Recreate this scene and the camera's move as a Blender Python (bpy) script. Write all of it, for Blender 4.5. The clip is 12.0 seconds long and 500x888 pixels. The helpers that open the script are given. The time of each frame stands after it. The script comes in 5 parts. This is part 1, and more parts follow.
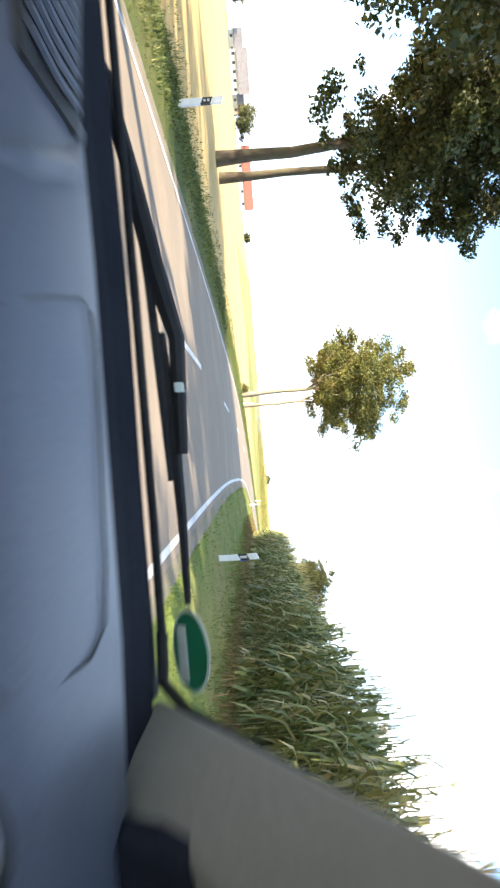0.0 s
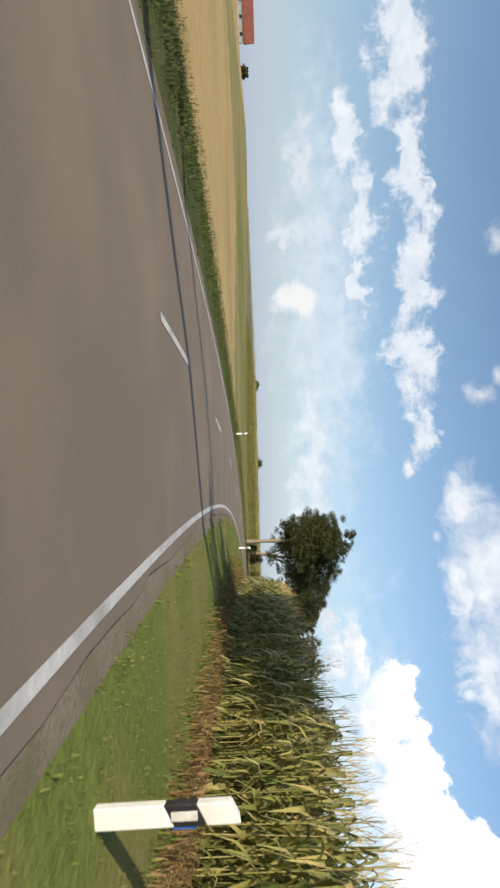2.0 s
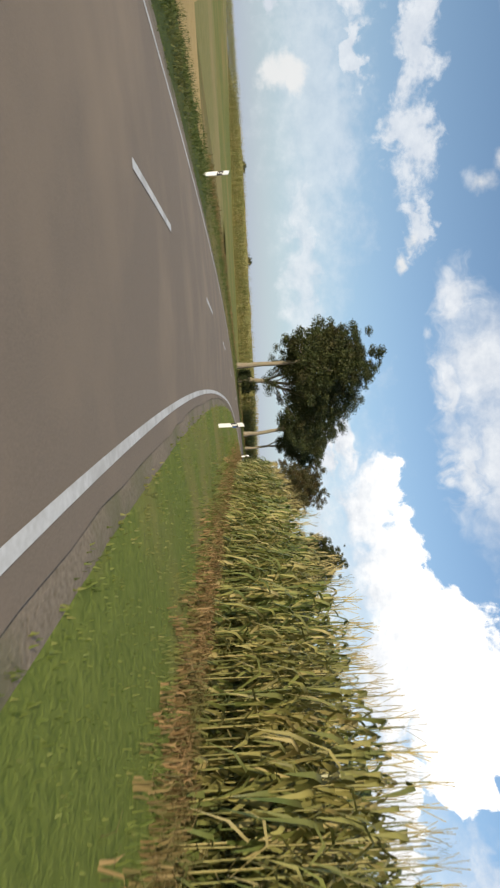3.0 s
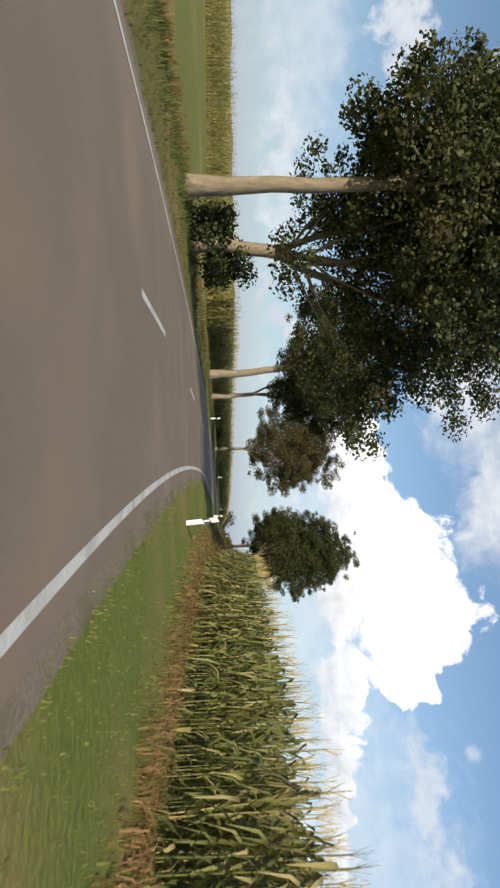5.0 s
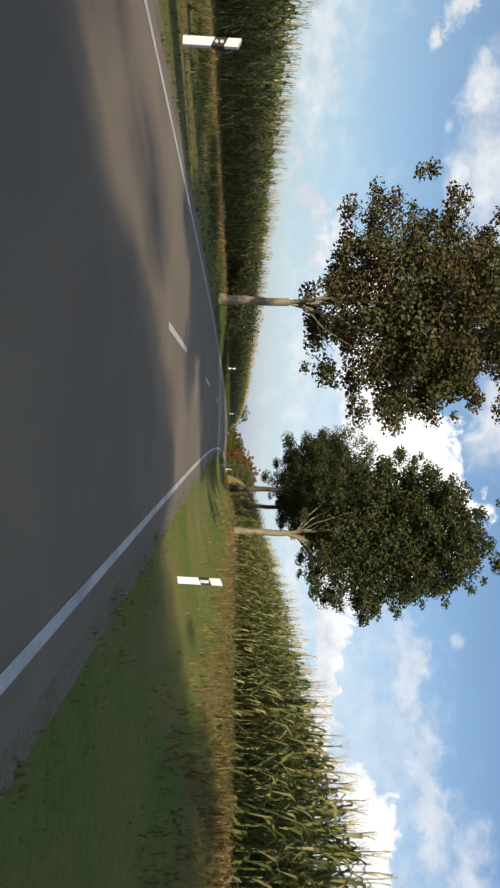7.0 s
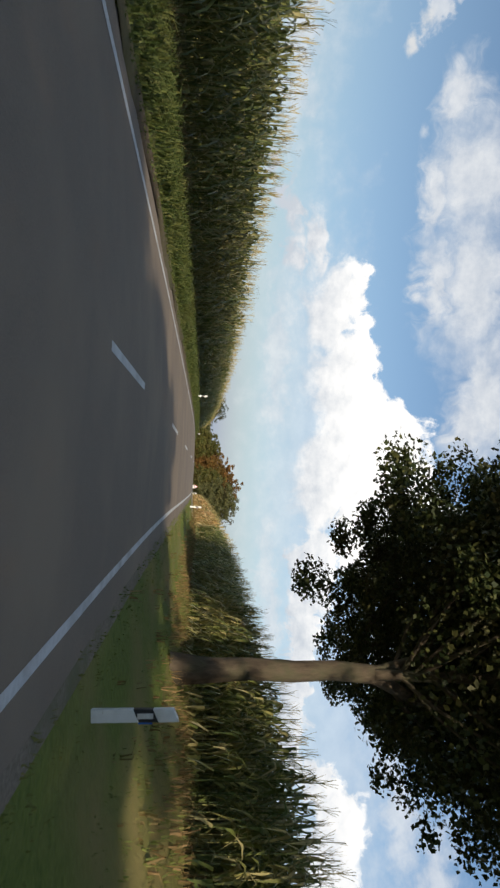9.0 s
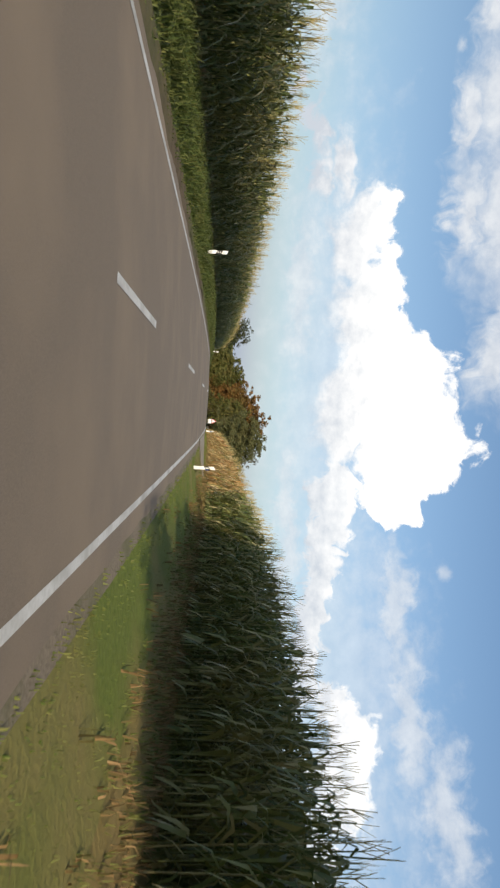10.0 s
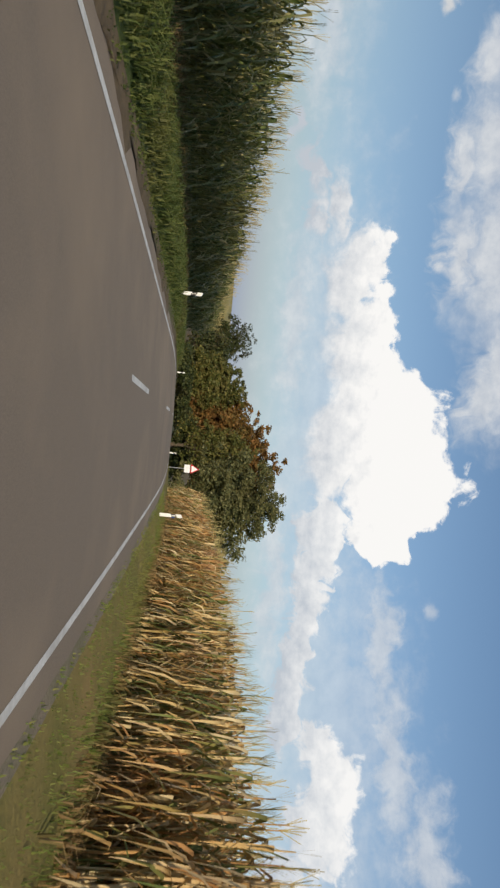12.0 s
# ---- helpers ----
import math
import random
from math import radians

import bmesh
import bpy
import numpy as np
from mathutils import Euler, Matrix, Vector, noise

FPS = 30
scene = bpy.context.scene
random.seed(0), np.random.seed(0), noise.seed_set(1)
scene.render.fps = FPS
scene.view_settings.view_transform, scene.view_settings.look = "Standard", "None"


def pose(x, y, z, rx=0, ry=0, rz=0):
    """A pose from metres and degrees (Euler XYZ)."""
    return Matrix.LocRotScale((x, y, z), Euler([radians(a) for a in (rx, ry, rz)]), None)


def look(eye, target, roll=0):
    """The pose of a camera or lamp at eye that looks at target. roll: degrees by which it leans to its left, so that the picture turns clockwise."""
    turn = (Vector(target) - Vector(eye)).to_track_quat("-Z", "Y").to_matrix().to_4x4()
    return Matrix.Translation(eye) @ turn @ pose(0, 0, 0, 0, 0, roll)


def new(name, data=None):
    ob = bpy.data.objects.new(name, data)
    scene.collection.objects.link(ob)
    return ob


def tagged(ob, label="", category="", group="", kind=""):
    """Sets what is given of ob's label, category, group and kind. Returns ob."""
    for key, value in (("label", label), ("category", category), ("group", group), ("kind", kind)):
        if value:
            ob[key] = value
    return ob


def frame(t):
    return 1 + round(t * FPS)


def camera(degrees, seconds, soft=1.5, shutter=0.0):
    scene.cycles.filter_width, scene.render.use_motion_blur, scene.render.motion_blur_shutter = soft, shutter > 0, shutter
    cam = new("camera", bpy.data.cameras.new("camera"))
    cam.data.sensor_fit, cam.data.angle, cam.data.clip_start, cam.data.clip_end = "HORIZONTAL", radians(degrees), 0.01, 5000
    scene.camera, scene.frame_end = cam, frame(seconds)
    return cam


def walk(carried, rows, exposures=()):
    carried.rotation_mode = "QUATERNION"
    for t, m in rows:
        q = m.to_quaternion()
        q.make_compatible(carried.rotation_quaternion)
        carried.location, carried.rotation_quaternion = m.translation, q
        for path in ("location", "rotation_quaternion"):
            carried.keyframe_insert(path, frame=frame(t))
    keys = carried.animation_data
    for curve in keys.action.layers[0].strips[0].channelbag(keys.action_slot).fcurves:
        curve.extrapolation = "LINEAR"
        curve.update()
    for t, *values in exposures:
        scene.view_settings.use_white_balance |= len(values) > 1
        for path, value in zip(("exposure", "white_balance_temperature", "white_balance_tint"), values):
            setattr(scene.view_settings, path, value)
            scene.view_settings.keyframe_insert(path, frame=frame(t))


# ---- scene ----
cam = camera(40.3, 12.0, 2.4, 0.03)
PATH = [
    (0, (0.000, 0.000, 1.127), (8.781, 49.221, 0.613), 85.36),
    (0.5, (2.572, 15.371, 1.127), (9.453, 64.880, -0.102), 84.73),
    (1, (5.776, 30.354, 1.204), (14.555, 79.574, 0.652), 87.99),
    (1.5, (9.064, 44.891, 1.120), (22.477, 93.040, -0.202), 87.98),
    (2, (13.154, 58.750, 1.097), (28.795, 106.241, 1.165), 87.90),
    (2.5, (18.062, 72.585, 1.142), (38.952, 117.999, 2.229), 87.26),
    (3, (23.996, 86.251, 1.098), (52.510, 127.323, 1.112), 86.30),
    (3.5, (30.599, 99.308, 1.107), (59.745, 139.932, 1.588), 86.38),
    (4, (37.516, 111.622, 1.104), (68.284, 151.022, 2.104), 87.14),
    (4.5, (44.861, 123.265, 1.102), (77.197, 161.371, 2.621), 87.90),
    (5, (52.862, 134.343, 1.099), (86.707, 171.090, 3.137), 88.66),
    (5.5, (61.743, 144.961, 1.097), (97.038, 180.284, 3.653), 89.42),
    (6, (71.546, 155.178, 1.093), (107.757, 189.532, 4.015), 91.72),
    (6.5, (81.761, 164.903, 1.103), (120.152, 196.848, 3.477), 89.97),
    (7, (92.387, 174.214, 1.118), (131.883, 204.853, 2.249), 92.35),
    (7.5, (103.249, 183.400, 1.125), (142.676, 214.130, 2.231), 92.47),
    (8, (114.249, 192.447, 1.131), (153.522, 223.343, 2.895), 92.67),
    (8.5, (125.336, 201.244, 1.136), (164.447, 232.300, 3.559), 92.87),
    (9, (136.457, 209.683, 1.112), (175.818, 240.371, 4.102), 92.84),
    (9.5, (147.538, 217.673, 1.152), (187.671, 247.387, 3.672), 92.62),
    (10, (158.413, 225.278, 1.184), (200.730, 251.856, 2.889), 93.36),
    (10.5, (168.999, 232.811, 1.198), (210.906, 260.072, 1.973), 92.01),
    (11, (179.539, 240.305, 1.166), (220.683, 268.665, 2.855), 93.88),
    (11.5, (189.882, 247.736, 1.036), (231.828, 274.850, 3.350), 93.16),
    (12, (199.877, 255.016, 0.833), (240.834, 283.605, 3.112), 95.16),
]
walk(cam, [(t, look(eye, target, roll)) for t, eye, target, roll in PATH],
     [(0, 2.35), (0.3, 1.8), (0.6, 1.38), (1.0, 0.84), (1.5, 0.4), (2.0, 0.25), (2.6, 0.13), (5.5, 0.08), (7.2, 0.1), (9.0, -0.05), (10.0, 0.03), (11.0, -0.1), (12, -0.25)])

# ---------------------------------------------------------------- light
SUN_AZ, SUN_EL = radians(244.5), radians(20.3)
sun_dir = Vector((math.sin(SUN_AZ) * math.cos(SUN_EL), math.cos(SUN_AZ) * math.cos(SUN_EL), math.sin(SUN_EL)))
sun = new("sun", bpy.data.lights.new("sun", "SUN"))
sun.data.energy, sun.data.angle, sun.data.color = 5.0, radians(0.6), (1.0, 0.87, 0.68)
sun.matrix_world = look(sun_dir * 300, (0, 0, 0))

world = bpy.data.worlds.new("sky")
scene.world = world
world.use_nodes = True
wt = world.node_tree
wt.nodes.clear()


def wnode(kind, operation=None, use_clamp=False, data_type=None, blend_type=None, interpolation_type=None):
    n = wt.nodes.new(kind)
    if operation:
        n.operation = operation
    if use_clamp:
        n.use_clamp = True
    if data_type:
        n.data_type = data_type
    if blend_type:
        n.blend_type = blend_type
    if interpolation_type:
        n.interpolation_type = interpolation_type
    return n


def wlink(a, b):
    wt.links.new(a, b)


def wmath(op, a, b=None, c=None, clamp=False):
    n = wnode("ShaderNodeMath", operation=op, use_clamp=clamp)
    for slot, v in zip(n.inputs, (a, b, c)):
        if v is None:
            continue
        if isinstance(v, (int, float)):
            slot.default_value = v
        else:
            wlink(v, slot)
    return n.outputs[0]


sky = wnode("ShaderNodeTexSky")
sky.sky_type, sky.sun_disc, sky.sun_elevation, sky.sun_rotation = "NISHITA", False, SUN_EL, SUN_AZ
sky.altitude, sky.air_density, sky.dust_density, sky.ozone_density = 100, 1.0, 0.15, 2.0
coords = wnode("ShaderNodeTexCoord")
sep = wnode("ShaderNodeSeparateXYZ")
wlink(coords.outputs["Generated"], sep.inputs[0])
az = wmath("MULTIPLY", wmath("ARCTAN2", sep.outputs[0], sep.outputs[1]), 57.29578)
el = wmath("MULTIPLY", wmath("ARCSINE", sep.outputs[2]), 57.29578)
dome = wnode("ShaderNodeCombineXYZ")
wlink(az, dome.inputs[0])
wlink(el, dome.inputs[1])


def curl(source, scale, detail, reach):
    """The directions, drawn about by a noise, so that cloud rims billow."""
    n = wnode("ShaderNodeTexNoise")
    n.inputs["Scale"].default_value, n.inputs["Detail"].default_value, n.inputs["Roughness"].default_value = scale, detail, 0.58
    wlink(source, n.inputs["Vector"])
    sub = wnode("ShaderNodeVectorMath", operation="SUBTRACT")
    wlink(n.outputs["Color"], sub.inputs[0])
    sub.inputs[1].default_value = (0.5, 0.5, 0.5)
    mad = wnode("ShaderNodeVectorMath", operation="MULTIPLY_ADD")
    wlink(sub.outputs[0], mad.inputs[0])
    mad.inputs[1].default_value = (reach, reach, 0)
    wlink(source, mad.inputs[2])
    return mad.outputs[0]


drawn = curl(curl(dome.outputs[0], 0.28, 2, 4.5), 1.1, 5, 2.4)


def sky_noise(scale, detail, rough, stretch, seed):
    m = wnode("ShaderNodeMapping")
    m.inputs["Scale"].default_value = (scale, scale * stretch, 1)
    m.inputs["Location"].default_value = (seed, seed * 0.7, seed)
    wlink(dome.outputs[0], m.inputs["Vector"])
    n = wnode("ShaderNodeTexNoise")
    n.inputs["Scale"].default_value = 1.0
    n.inputs["Detail"].default_value = detail
    n.inputs["Roughness"].default_value = rough
    wlink(m.outputs[0], n.inputs["Vector"])
    return n.outputs["Fac"]


def cloud(a, e, wide, high, weight=1.0, source=None):
    """How far inside one cloud lobe a direction lies: 1 in its middle, 0 at its rim."""
    sub = wnode("ShaderNodeVectorMath", operation="SUBTRACT")
    wlink(source or drawn, sub.inputs[0])
    sub.inputs[1].default_value = (a, e, 0)
    mul = wnode("ShaderNodeVectorMath", operation="MULTIPLY")
    wlink(sub.outputs[0], mul.inputs[0])
    mul.inputs[1].default_value = (1 / wide, 1 / high, 0)
    ln = wnode("ShaderNodeVectorMath", operation="LENGTH")
    wlink(mul.outputs[0], ln.inputs[0])
    return wmath("MULTIPLY", wmath("SUBTRACT", 1.0, ln.outputs["Value"]), weight)


def heap(lobes):
    out = None
    for lobe in lobes:
        v = cloud(*lobe)
        out = v if out is None else wmath("SMOOTH_MAX", out, v, 0.12)
    return out


fine = sky_noise(0.55, 7, 0.62, 1.25, 3.0)
broad = sky_noise(0.22, 4, 0.5, 1.6, 11.0)
billow = wmath("MULTIPLY_ADD", wmath("SUBTRACT", fine, 0.5), 1.15, wmath("MULTIPLY", wmath("SUBTRACT", broad, 0.5), 0.5))

# the tall sunlit cumulus and its wings
towers = heap([(47, 10.6, 6.5, 3.6), (52.5, 13.2, 6, 5.6), (57, 15.0, 5, 5.2), (40.5, 9.6, 5.0, 3.0), (35, 7.6, 3.2, 1.7),
               (61.5, 14.2, 3.0, 3.6), (55, 9.2, 6, 2.6)])
shelf = heap([(62, 9.2, 4.5, 2.0), (67, 8.6, 4.5, 1.7), (72, 8.0, 4, 1.5), (76, 6.9, 4, 1.4), (78.5, 9.6, 2.6, 2.0),
              (81.5, 10.6, 3.0, 2.7), (84.5, 9.8, 3.2, 2.6), (90, 7.5, 5, 2.0)])
puffs = heap([(-4.0, 4.5, 4.0, 1.1), (1.5, 3.3, 1.8, 0.9), (29.6, 3.8, 1.9, 1.1),
              (33.0, 5.4, 3.0, 1.2), (36.5, 5.8, 2.2, 1.2)])
banks = heap([(-3.5, 13.4, 6, 1.6), (4, 14.0, 6.5, 2.0), (11.5, 13.7, 5, 2.5), (18.0, 14.0, 2.6, 1.6), (-6, 8.3, 4, 1.5),
              (0, 9.6, 4.6, 2.0), (5.3, 9.7, 3.2, 1.1), (-12, 12, 6, 2.5)])
little = curl(dome.outputs[0], 1.3, 3, 0.9)
specks = wmath("MAXIMUM", cloud(67.8, 18.2, 0.9, 0.8, 1.0, little), wmath("MAXIMUM", cloud(14.5, 18.0, 1.1, 0.8, 1.0, little), cloud(26.5, 15.0, 0.8, 0.5, 1.0, little)))
veil = heap([(24, 17.2, 3.6, 2.6), (29.5, 19.6, 7, 4.2), (38, 20.4, 9, 4.2), (47, 22.0, 8, 3.2), (31, 16.8, 5.5, 2.0), (38, 17.2, 6, 1.8),
             (50, 20.6, 4.5, 2.6), (20, 27, 16, 6), (55, 30, 18, 6)])
wisps = heap([(71, 14.4, 8, 1.8), (79, 15.2, 9, 2.0), (86, 17.5, 8, 2.2), (45, 5.6, 12, 2.4), (66, 5.5, 14, 2.0), (20, 5.5, 12, 2.2), (98, 14, 10, 4)])
thin = heap([(52, 7.5, 26, 6.0), (78, 10, 22, 8.0), (8, 6.5, 22, 4.5)])
# the sky that no view looks at gets denser fair-weather clouds, added to whiten the ambient light
rest = wmath("SUBTRACT", wmath("MULTIPLY", wmath("SUBTRACT", sky_noise(0.09, 3, 0.5, 2.0, 23.0), 0.47), 3.0),
             wmath("MULTIPLY", cloud(38, 11, 75, 40), 6.0, clamp=True))


def edge(shape, gain, low, high, softer=None):
    n = wnode("ShaderNodeMapRange", interpolation_type="SMOOTHSTEP")
    wlink(wmath("MULTIPLY_ADD", billow, gain, shape), n.inputs["Value"])
    n.inputs["From Min"].default_value, n.inputs["From Max"].default_value = low, high
    if softer is not None:
        wlink(wmath("ADD", softer, high), n.inputs["From Max"])
    return n.outputs[0]


m_white = wmath("MAXIMUM", wmath("MAXIMUM", edge(towers, 0.5, 0.0, 0.17, wmath("MULTIPLY", wmath("SUBTRACT", 12.0, el), 0.13, clamp=True)), wmath("MULTIPLY", edge(shelf, 0.5, 0.0, 0.3), 0.95)), edge(puffs, 0.8, 0.1, 0.75))
puff_near = None
for lobe in ((6.4, 3.6, 1.7, 1.9), (6.6, 5.0, 1.5, 1.2), (5.8, 4.4, 1.2, 1.0), (19.2, 13.9, 1.2, 0.8), (20.8, 13.1, 1.1, 0.6), (2.2, 19.8, 1.7, 1.2), (14.9, 18.9, 1.1, 1.4), (13.2, 20.2, 1.2, 0.9)):
    v_ = cloud(*lobe, 1.0, little)
    puff_near = v_ if puff_near is None else wmath("SMOOTH_MAX", puff_near, v_, 0.2)
m_puff = wmath("MULTIPLY", edge(puff_near, 1.25, 0.0, 0.7, wmath("MULTIPLY", wmath("SUBTRACT", el, 8.0), 0.06, clamp=True)), 0.88)
m_soft = wmath("MAXIMUM", wmath("MULTIPLY", edge(banks, 1.3, 0.0, 0.6), 0.8), wmath("MULTIPLY", edge(veil, 0.35, -0.05, 0.85), 0.9))
m_soft = wmath("MAXIMUM", m_soft, wmath("MULTIPLY", edge(specks, 0.6, 0.0, 1.0), 0.5))
m_soft = wmath("MAXIMUM", m_soft, wmath("MULTIPLY", edge(wisps, 1.0, -0.1, 0.9), 0.7))
m_soft = wmath("MAXIMUM", m_soft, wmath("MULTIPLY", edge(thin, 0.9, -0.1, 0.8), 0.45))
m_soft = wmath("MAXIMUM", m_soft, wmath("MULTIPLY", edge(rest, 1.0, 0.0, 0.6), 0.8))


def tone(low, high, a, b):
    n = wnode("ShaderNodeMapRange")
    wlink(broad if a is None else a, n.inputs["Value"])
    n.inputs["From Min"].default_value, n.inputs["From Max"].default_value = low, high
    ramp = wnode("ShaderNodeMix", data_type="RGBA")
    wlink(n.outputs[0], ramp.inputs["Factor"])
    ramp.inputs["A"].default_value, ramp.inputs["B"].default_value = b
    return ramp.outputs["Result"]


def over(base, top, mask):
    mix = wnode("ShaderNodeMix", data_type="RGBA")
    wlink(mask, mix.inputs["Factor"])
    wlink(base, mix.inputs["A"])
    wlink(top, mix.inputs["B"])
    return mix.outputs["Result"]


soft_tone = tone(0.25, 0.7, fine, ((7.4, 8.0, 8.9, 1), (10.6, 10.8, 11.0, 1)))
lit = wmath("MULTIPLY_ADD", fine, 0.9, wmath("MULTIPLY", wmath("SUBTRACT", el, 9.0), 0.085))
white_tone = tone(0.18, 0.72, lit, ((7.6, 8.2, 9.0, 1), (13.8, 13.6, 13.3, 1)))
boost = wnode("ShaderNodeMix", data_type="RGBA", blend_type="MULTIPLY")
boost.inputs["Factor"].default_value = 1.0
boost.inputs["B"].default_value = (1.36, 1.44, 1.46, 1)
wlink(sky.outputs[0], boost.inputs["A"])
puff_tone = wnode("ShaderNodeRGB")
puff_tone.outputs[0].default_value = (9.8, 9.8, 9.7, 1)
haze_tone = wnode("ShaderNodeRGB")
haze_tone.outputs[0].default_value = (4.55, 5.35, 7.0, 1)
m_haze = wmath("MULTIPLY", wmath("POWER", 2.718, wmath("MULTIPLY", wmath("MAXIMUM", el, 0.0), -0.135)), 0.97)
sky_out = over(over(over(boost.outputs["Result"], haze_tone.outputs[0], m_haze), soft_tone, m_soft), white_tone, m_white)
sky_out = over(sky_out, puff_tone.outputs[0], m_puff)
back = wnode("ShaderNodeBackground")
back.inputs["Strength"].default_value = 0.082
wlink(sky_out, back.inputs["Color"])
world_out = wnode("ShaderNodeOutputWorld")
wlink(back.outputs[0], world_out.inputs["Surface"])

# ---------------------------------------------------------------- materials


def material(name, rough=0.8, spec=0.3, metal=0.0):
    m = bpy.data.materials.new(name)
    m.use_nodes = True
    b = m.node_tree.nodes["Principled BSDF"]
    b.inputs["Roughness"].default_value = rough
    b.inputs["Specular IOR Level"].default_value = spec
    b.inputs["Metallic"].default_value = metal
    return m, m.node_tree, b


def noise_fac(nt, scale, detail=5, rough=0.6, stretch=None, obj=True):
    tc = nt.nodes.new("ShaderNodeTexCoord")
    n = nt.nodes.new("ShaderNodeTexNoise")
    n.inputs["Scale"].default_value, n.inputs["Detail"].default_value, n.inputs["Roughness"].default_value = scale, detail, rough
    if stretch:
        mp = nt.nodes.new("ShaderNodeMapping")
        mp.inputs["Scale"].default_value = stretch
        nt.links.new(tc.outputs["Object"], mp.inputs[0])
        nt.links.new(mp.outputs[0], n.inputs["Vector"])
    else:
        nt.links.new(tc.outputs["Object"], n.inputs["Vector"])
    return n.outputs["Fac"]


def ramp(nt, fac, stops):
    r = nt.nodes.new("ShaderNodeValToRGB")
    e = r.color_ramp.elements
    for k, (p, c) in enumerate(stops):
        el_ = e[k] if k < 2 else e.new(p)
        el_.position, el_.color = p, (*c, 1)
    nt.links.new(fac, r.inputs[0])
    return r.outputs[0]


def mixed(nt, a, b, fac, blend="MIX"):
    m = nt.nodes.new("ShaderNodeMix")
    m.data_type, m.blend_type = "RGBA", blend
    for slot, v in (("A", a), ("B", b), ("Factor", fac)):
        if isinstance(v, (int, float)):
            m.inputs[slot].default_value = v
        elif isinstance(v, tuple):
            m.inputs[slot].default_value = (*v, 1)
        else:
            nt.links.new(v, m.inputs[slot])
    return m.outputs["Result"]


def bump(nt, b, fac, strength=0.3, distance=0.02):
    n = nt.nodes.new("ShaderNodeBump")
    n.inputs["Strength"].default_value, n.inputs["Distance"].default_value = strength, distance
    nt.links.new(fac, n.inputs["Height"])
    nt.links.new(n.outputs[0], b.inputs["Normal"])


def rough_two(name, c1, c2, c3, s1, s2, rough=0.85, spec=0.25, bump_s=0.3, bump_d=0.02, stretch=None, metal=0.0):
    """A surface that varies at two scales."""
    m, nt, b = material(name, rough, spec, metal)
    f1, f2 = noise_fac(nt, s1, 6, 0.65, stretch), noise_fac(nt, s2, 4, 0.55)
    col = mixed(nt, ramp(nt, f1, [(0.3, c1), (0.7, c2)]), c3, ramp(nt, f2, [(0.45, (0, 0, 0)), (0.7, (1, 1, 1))]))
    nt.links.new(col, b.inputs["Base Color"])
    bump(nt, b, f1, bump_s, bump_d)
    return m


def leafy(name, stops, clump=0.6, tint=(0.3, 0.2, 0.08), tint_amount=0.25, rough=0.55, shine=0.35, gloss=0.25):
    """Leaves: a colour of its own for each leaf, drifts of another tint from clump to clump, light that shines through."""
    m, nt, b = material(name, rough, gloss)
    g = nt.nodes.new("ShaderNodeNewGeometry")
    base = ramp(nt, g.outputs["Random Per Island"], stops)
    f = noise_fac(nt, clump, 3, 0.5)
    fac = ramp(nt, f, [(0.5, (0, 0, 0)), (0.68, (tint_amount * 2,) * 3)])
    col = mixed(nt, base, tint, fac)
    nt.links.new(col, b.inputs["Base Color"])
    t = nt.nodes.new("ShaderNodeBsdfTranslucent")
    nt.links.new(col, t.inputs["Color"])
    mx = nt.nodes.new("ShaderNodeMixShader")
    mx.inputs[0].default_value = shine
    nt.links.new(b.outputs[0], mx.inputs[1])
    nt.links.new(t.outputs[0], mx.inputs[2])
    out = nt.nodes["Material Output"]
    nt.links.new(mx.outputs[0], out.inputs["Surface"])
    return m


M_ASPHALT = rough_two("asphalt", (0.184, 0.147, 0.11), (0.248, 0.198, 0.149), (0.278, 0.216, 0.154), 60, 0.35, 0.85, 0.3, 0.35, 0.006)
M_PAINT = rough_two("road_paint", (0.55, 0.55, 0.52), (0.72, 0.72, 0.7), (0.42, 0.41, 0.38), 14, 1.3, 0.7, 0.3, 0.15, 0.004)
M_GRAVEL = rough_two("gravel", (0.16, 0.13, 0.09), (0.3, 0.25, 0.19), (0.14, 0.14, 0.07), 22, 0.8, 0.9, 0.2, 0.6, 0.02)
M_VERGE = rough_two("verge_turf", (0.10, 0.135, 0.025), (0.175, 0.21, 0.045), (0.26, 0.205, 0.08), 9, 0.22, 0.9, 0.15, 0.8, 0.05)
# a darker green than the other turf
M_VERGE_DARK = rough_two("dark_turf", (0.05, 0.072, 0.018), (0.11, 0.135, 0.034), (0.17, 0.15, 0.05), 9, 0.22, 0.9, 0.15, 0.8, 0.05)
M_VERGE_DRY = rough_two("dry_turf", (0.13, 0.125, 0.035), (0.22, 0.195, 0.06), (0.28, 0.2, 0.08), 9, 0.22, 0.9, 0.15, 0.8, 0.05)
M_CONCRETE = rough_two("concrete", (0.3, 0.255, 0.2), (0.4, 0.345, 0.275), (0.24, 0.21, 0.15), 18, 0.9, 0.85, 0.25, 0.3, 0.008)
M_STUBBLE = rough_two("stubble", (0.42, 0.29, 0.115), (0.58, 0.42, 0.18), (0.36, 0.27, 0.11), 1.6, 0.05, 0.9, 0.15, 0.7, 0.08)
M_MEADOW = rough_two("meadow", (0.21, 0.2, 0.065), (0.31, 0.27, 0.1), (0.36, 0.275, 0.115), 1.2, 0.06, 0.9, 0.15, 0.7, 0.08)
M_PASTURE = rough_two("pasture", (0.14, 0.165, 0.038), (0.23, 0.235, 0.06), (0.3, 0.235, 0.075), 1.6, 0.07, 0.9, 0.15, 0.7, 0.08)
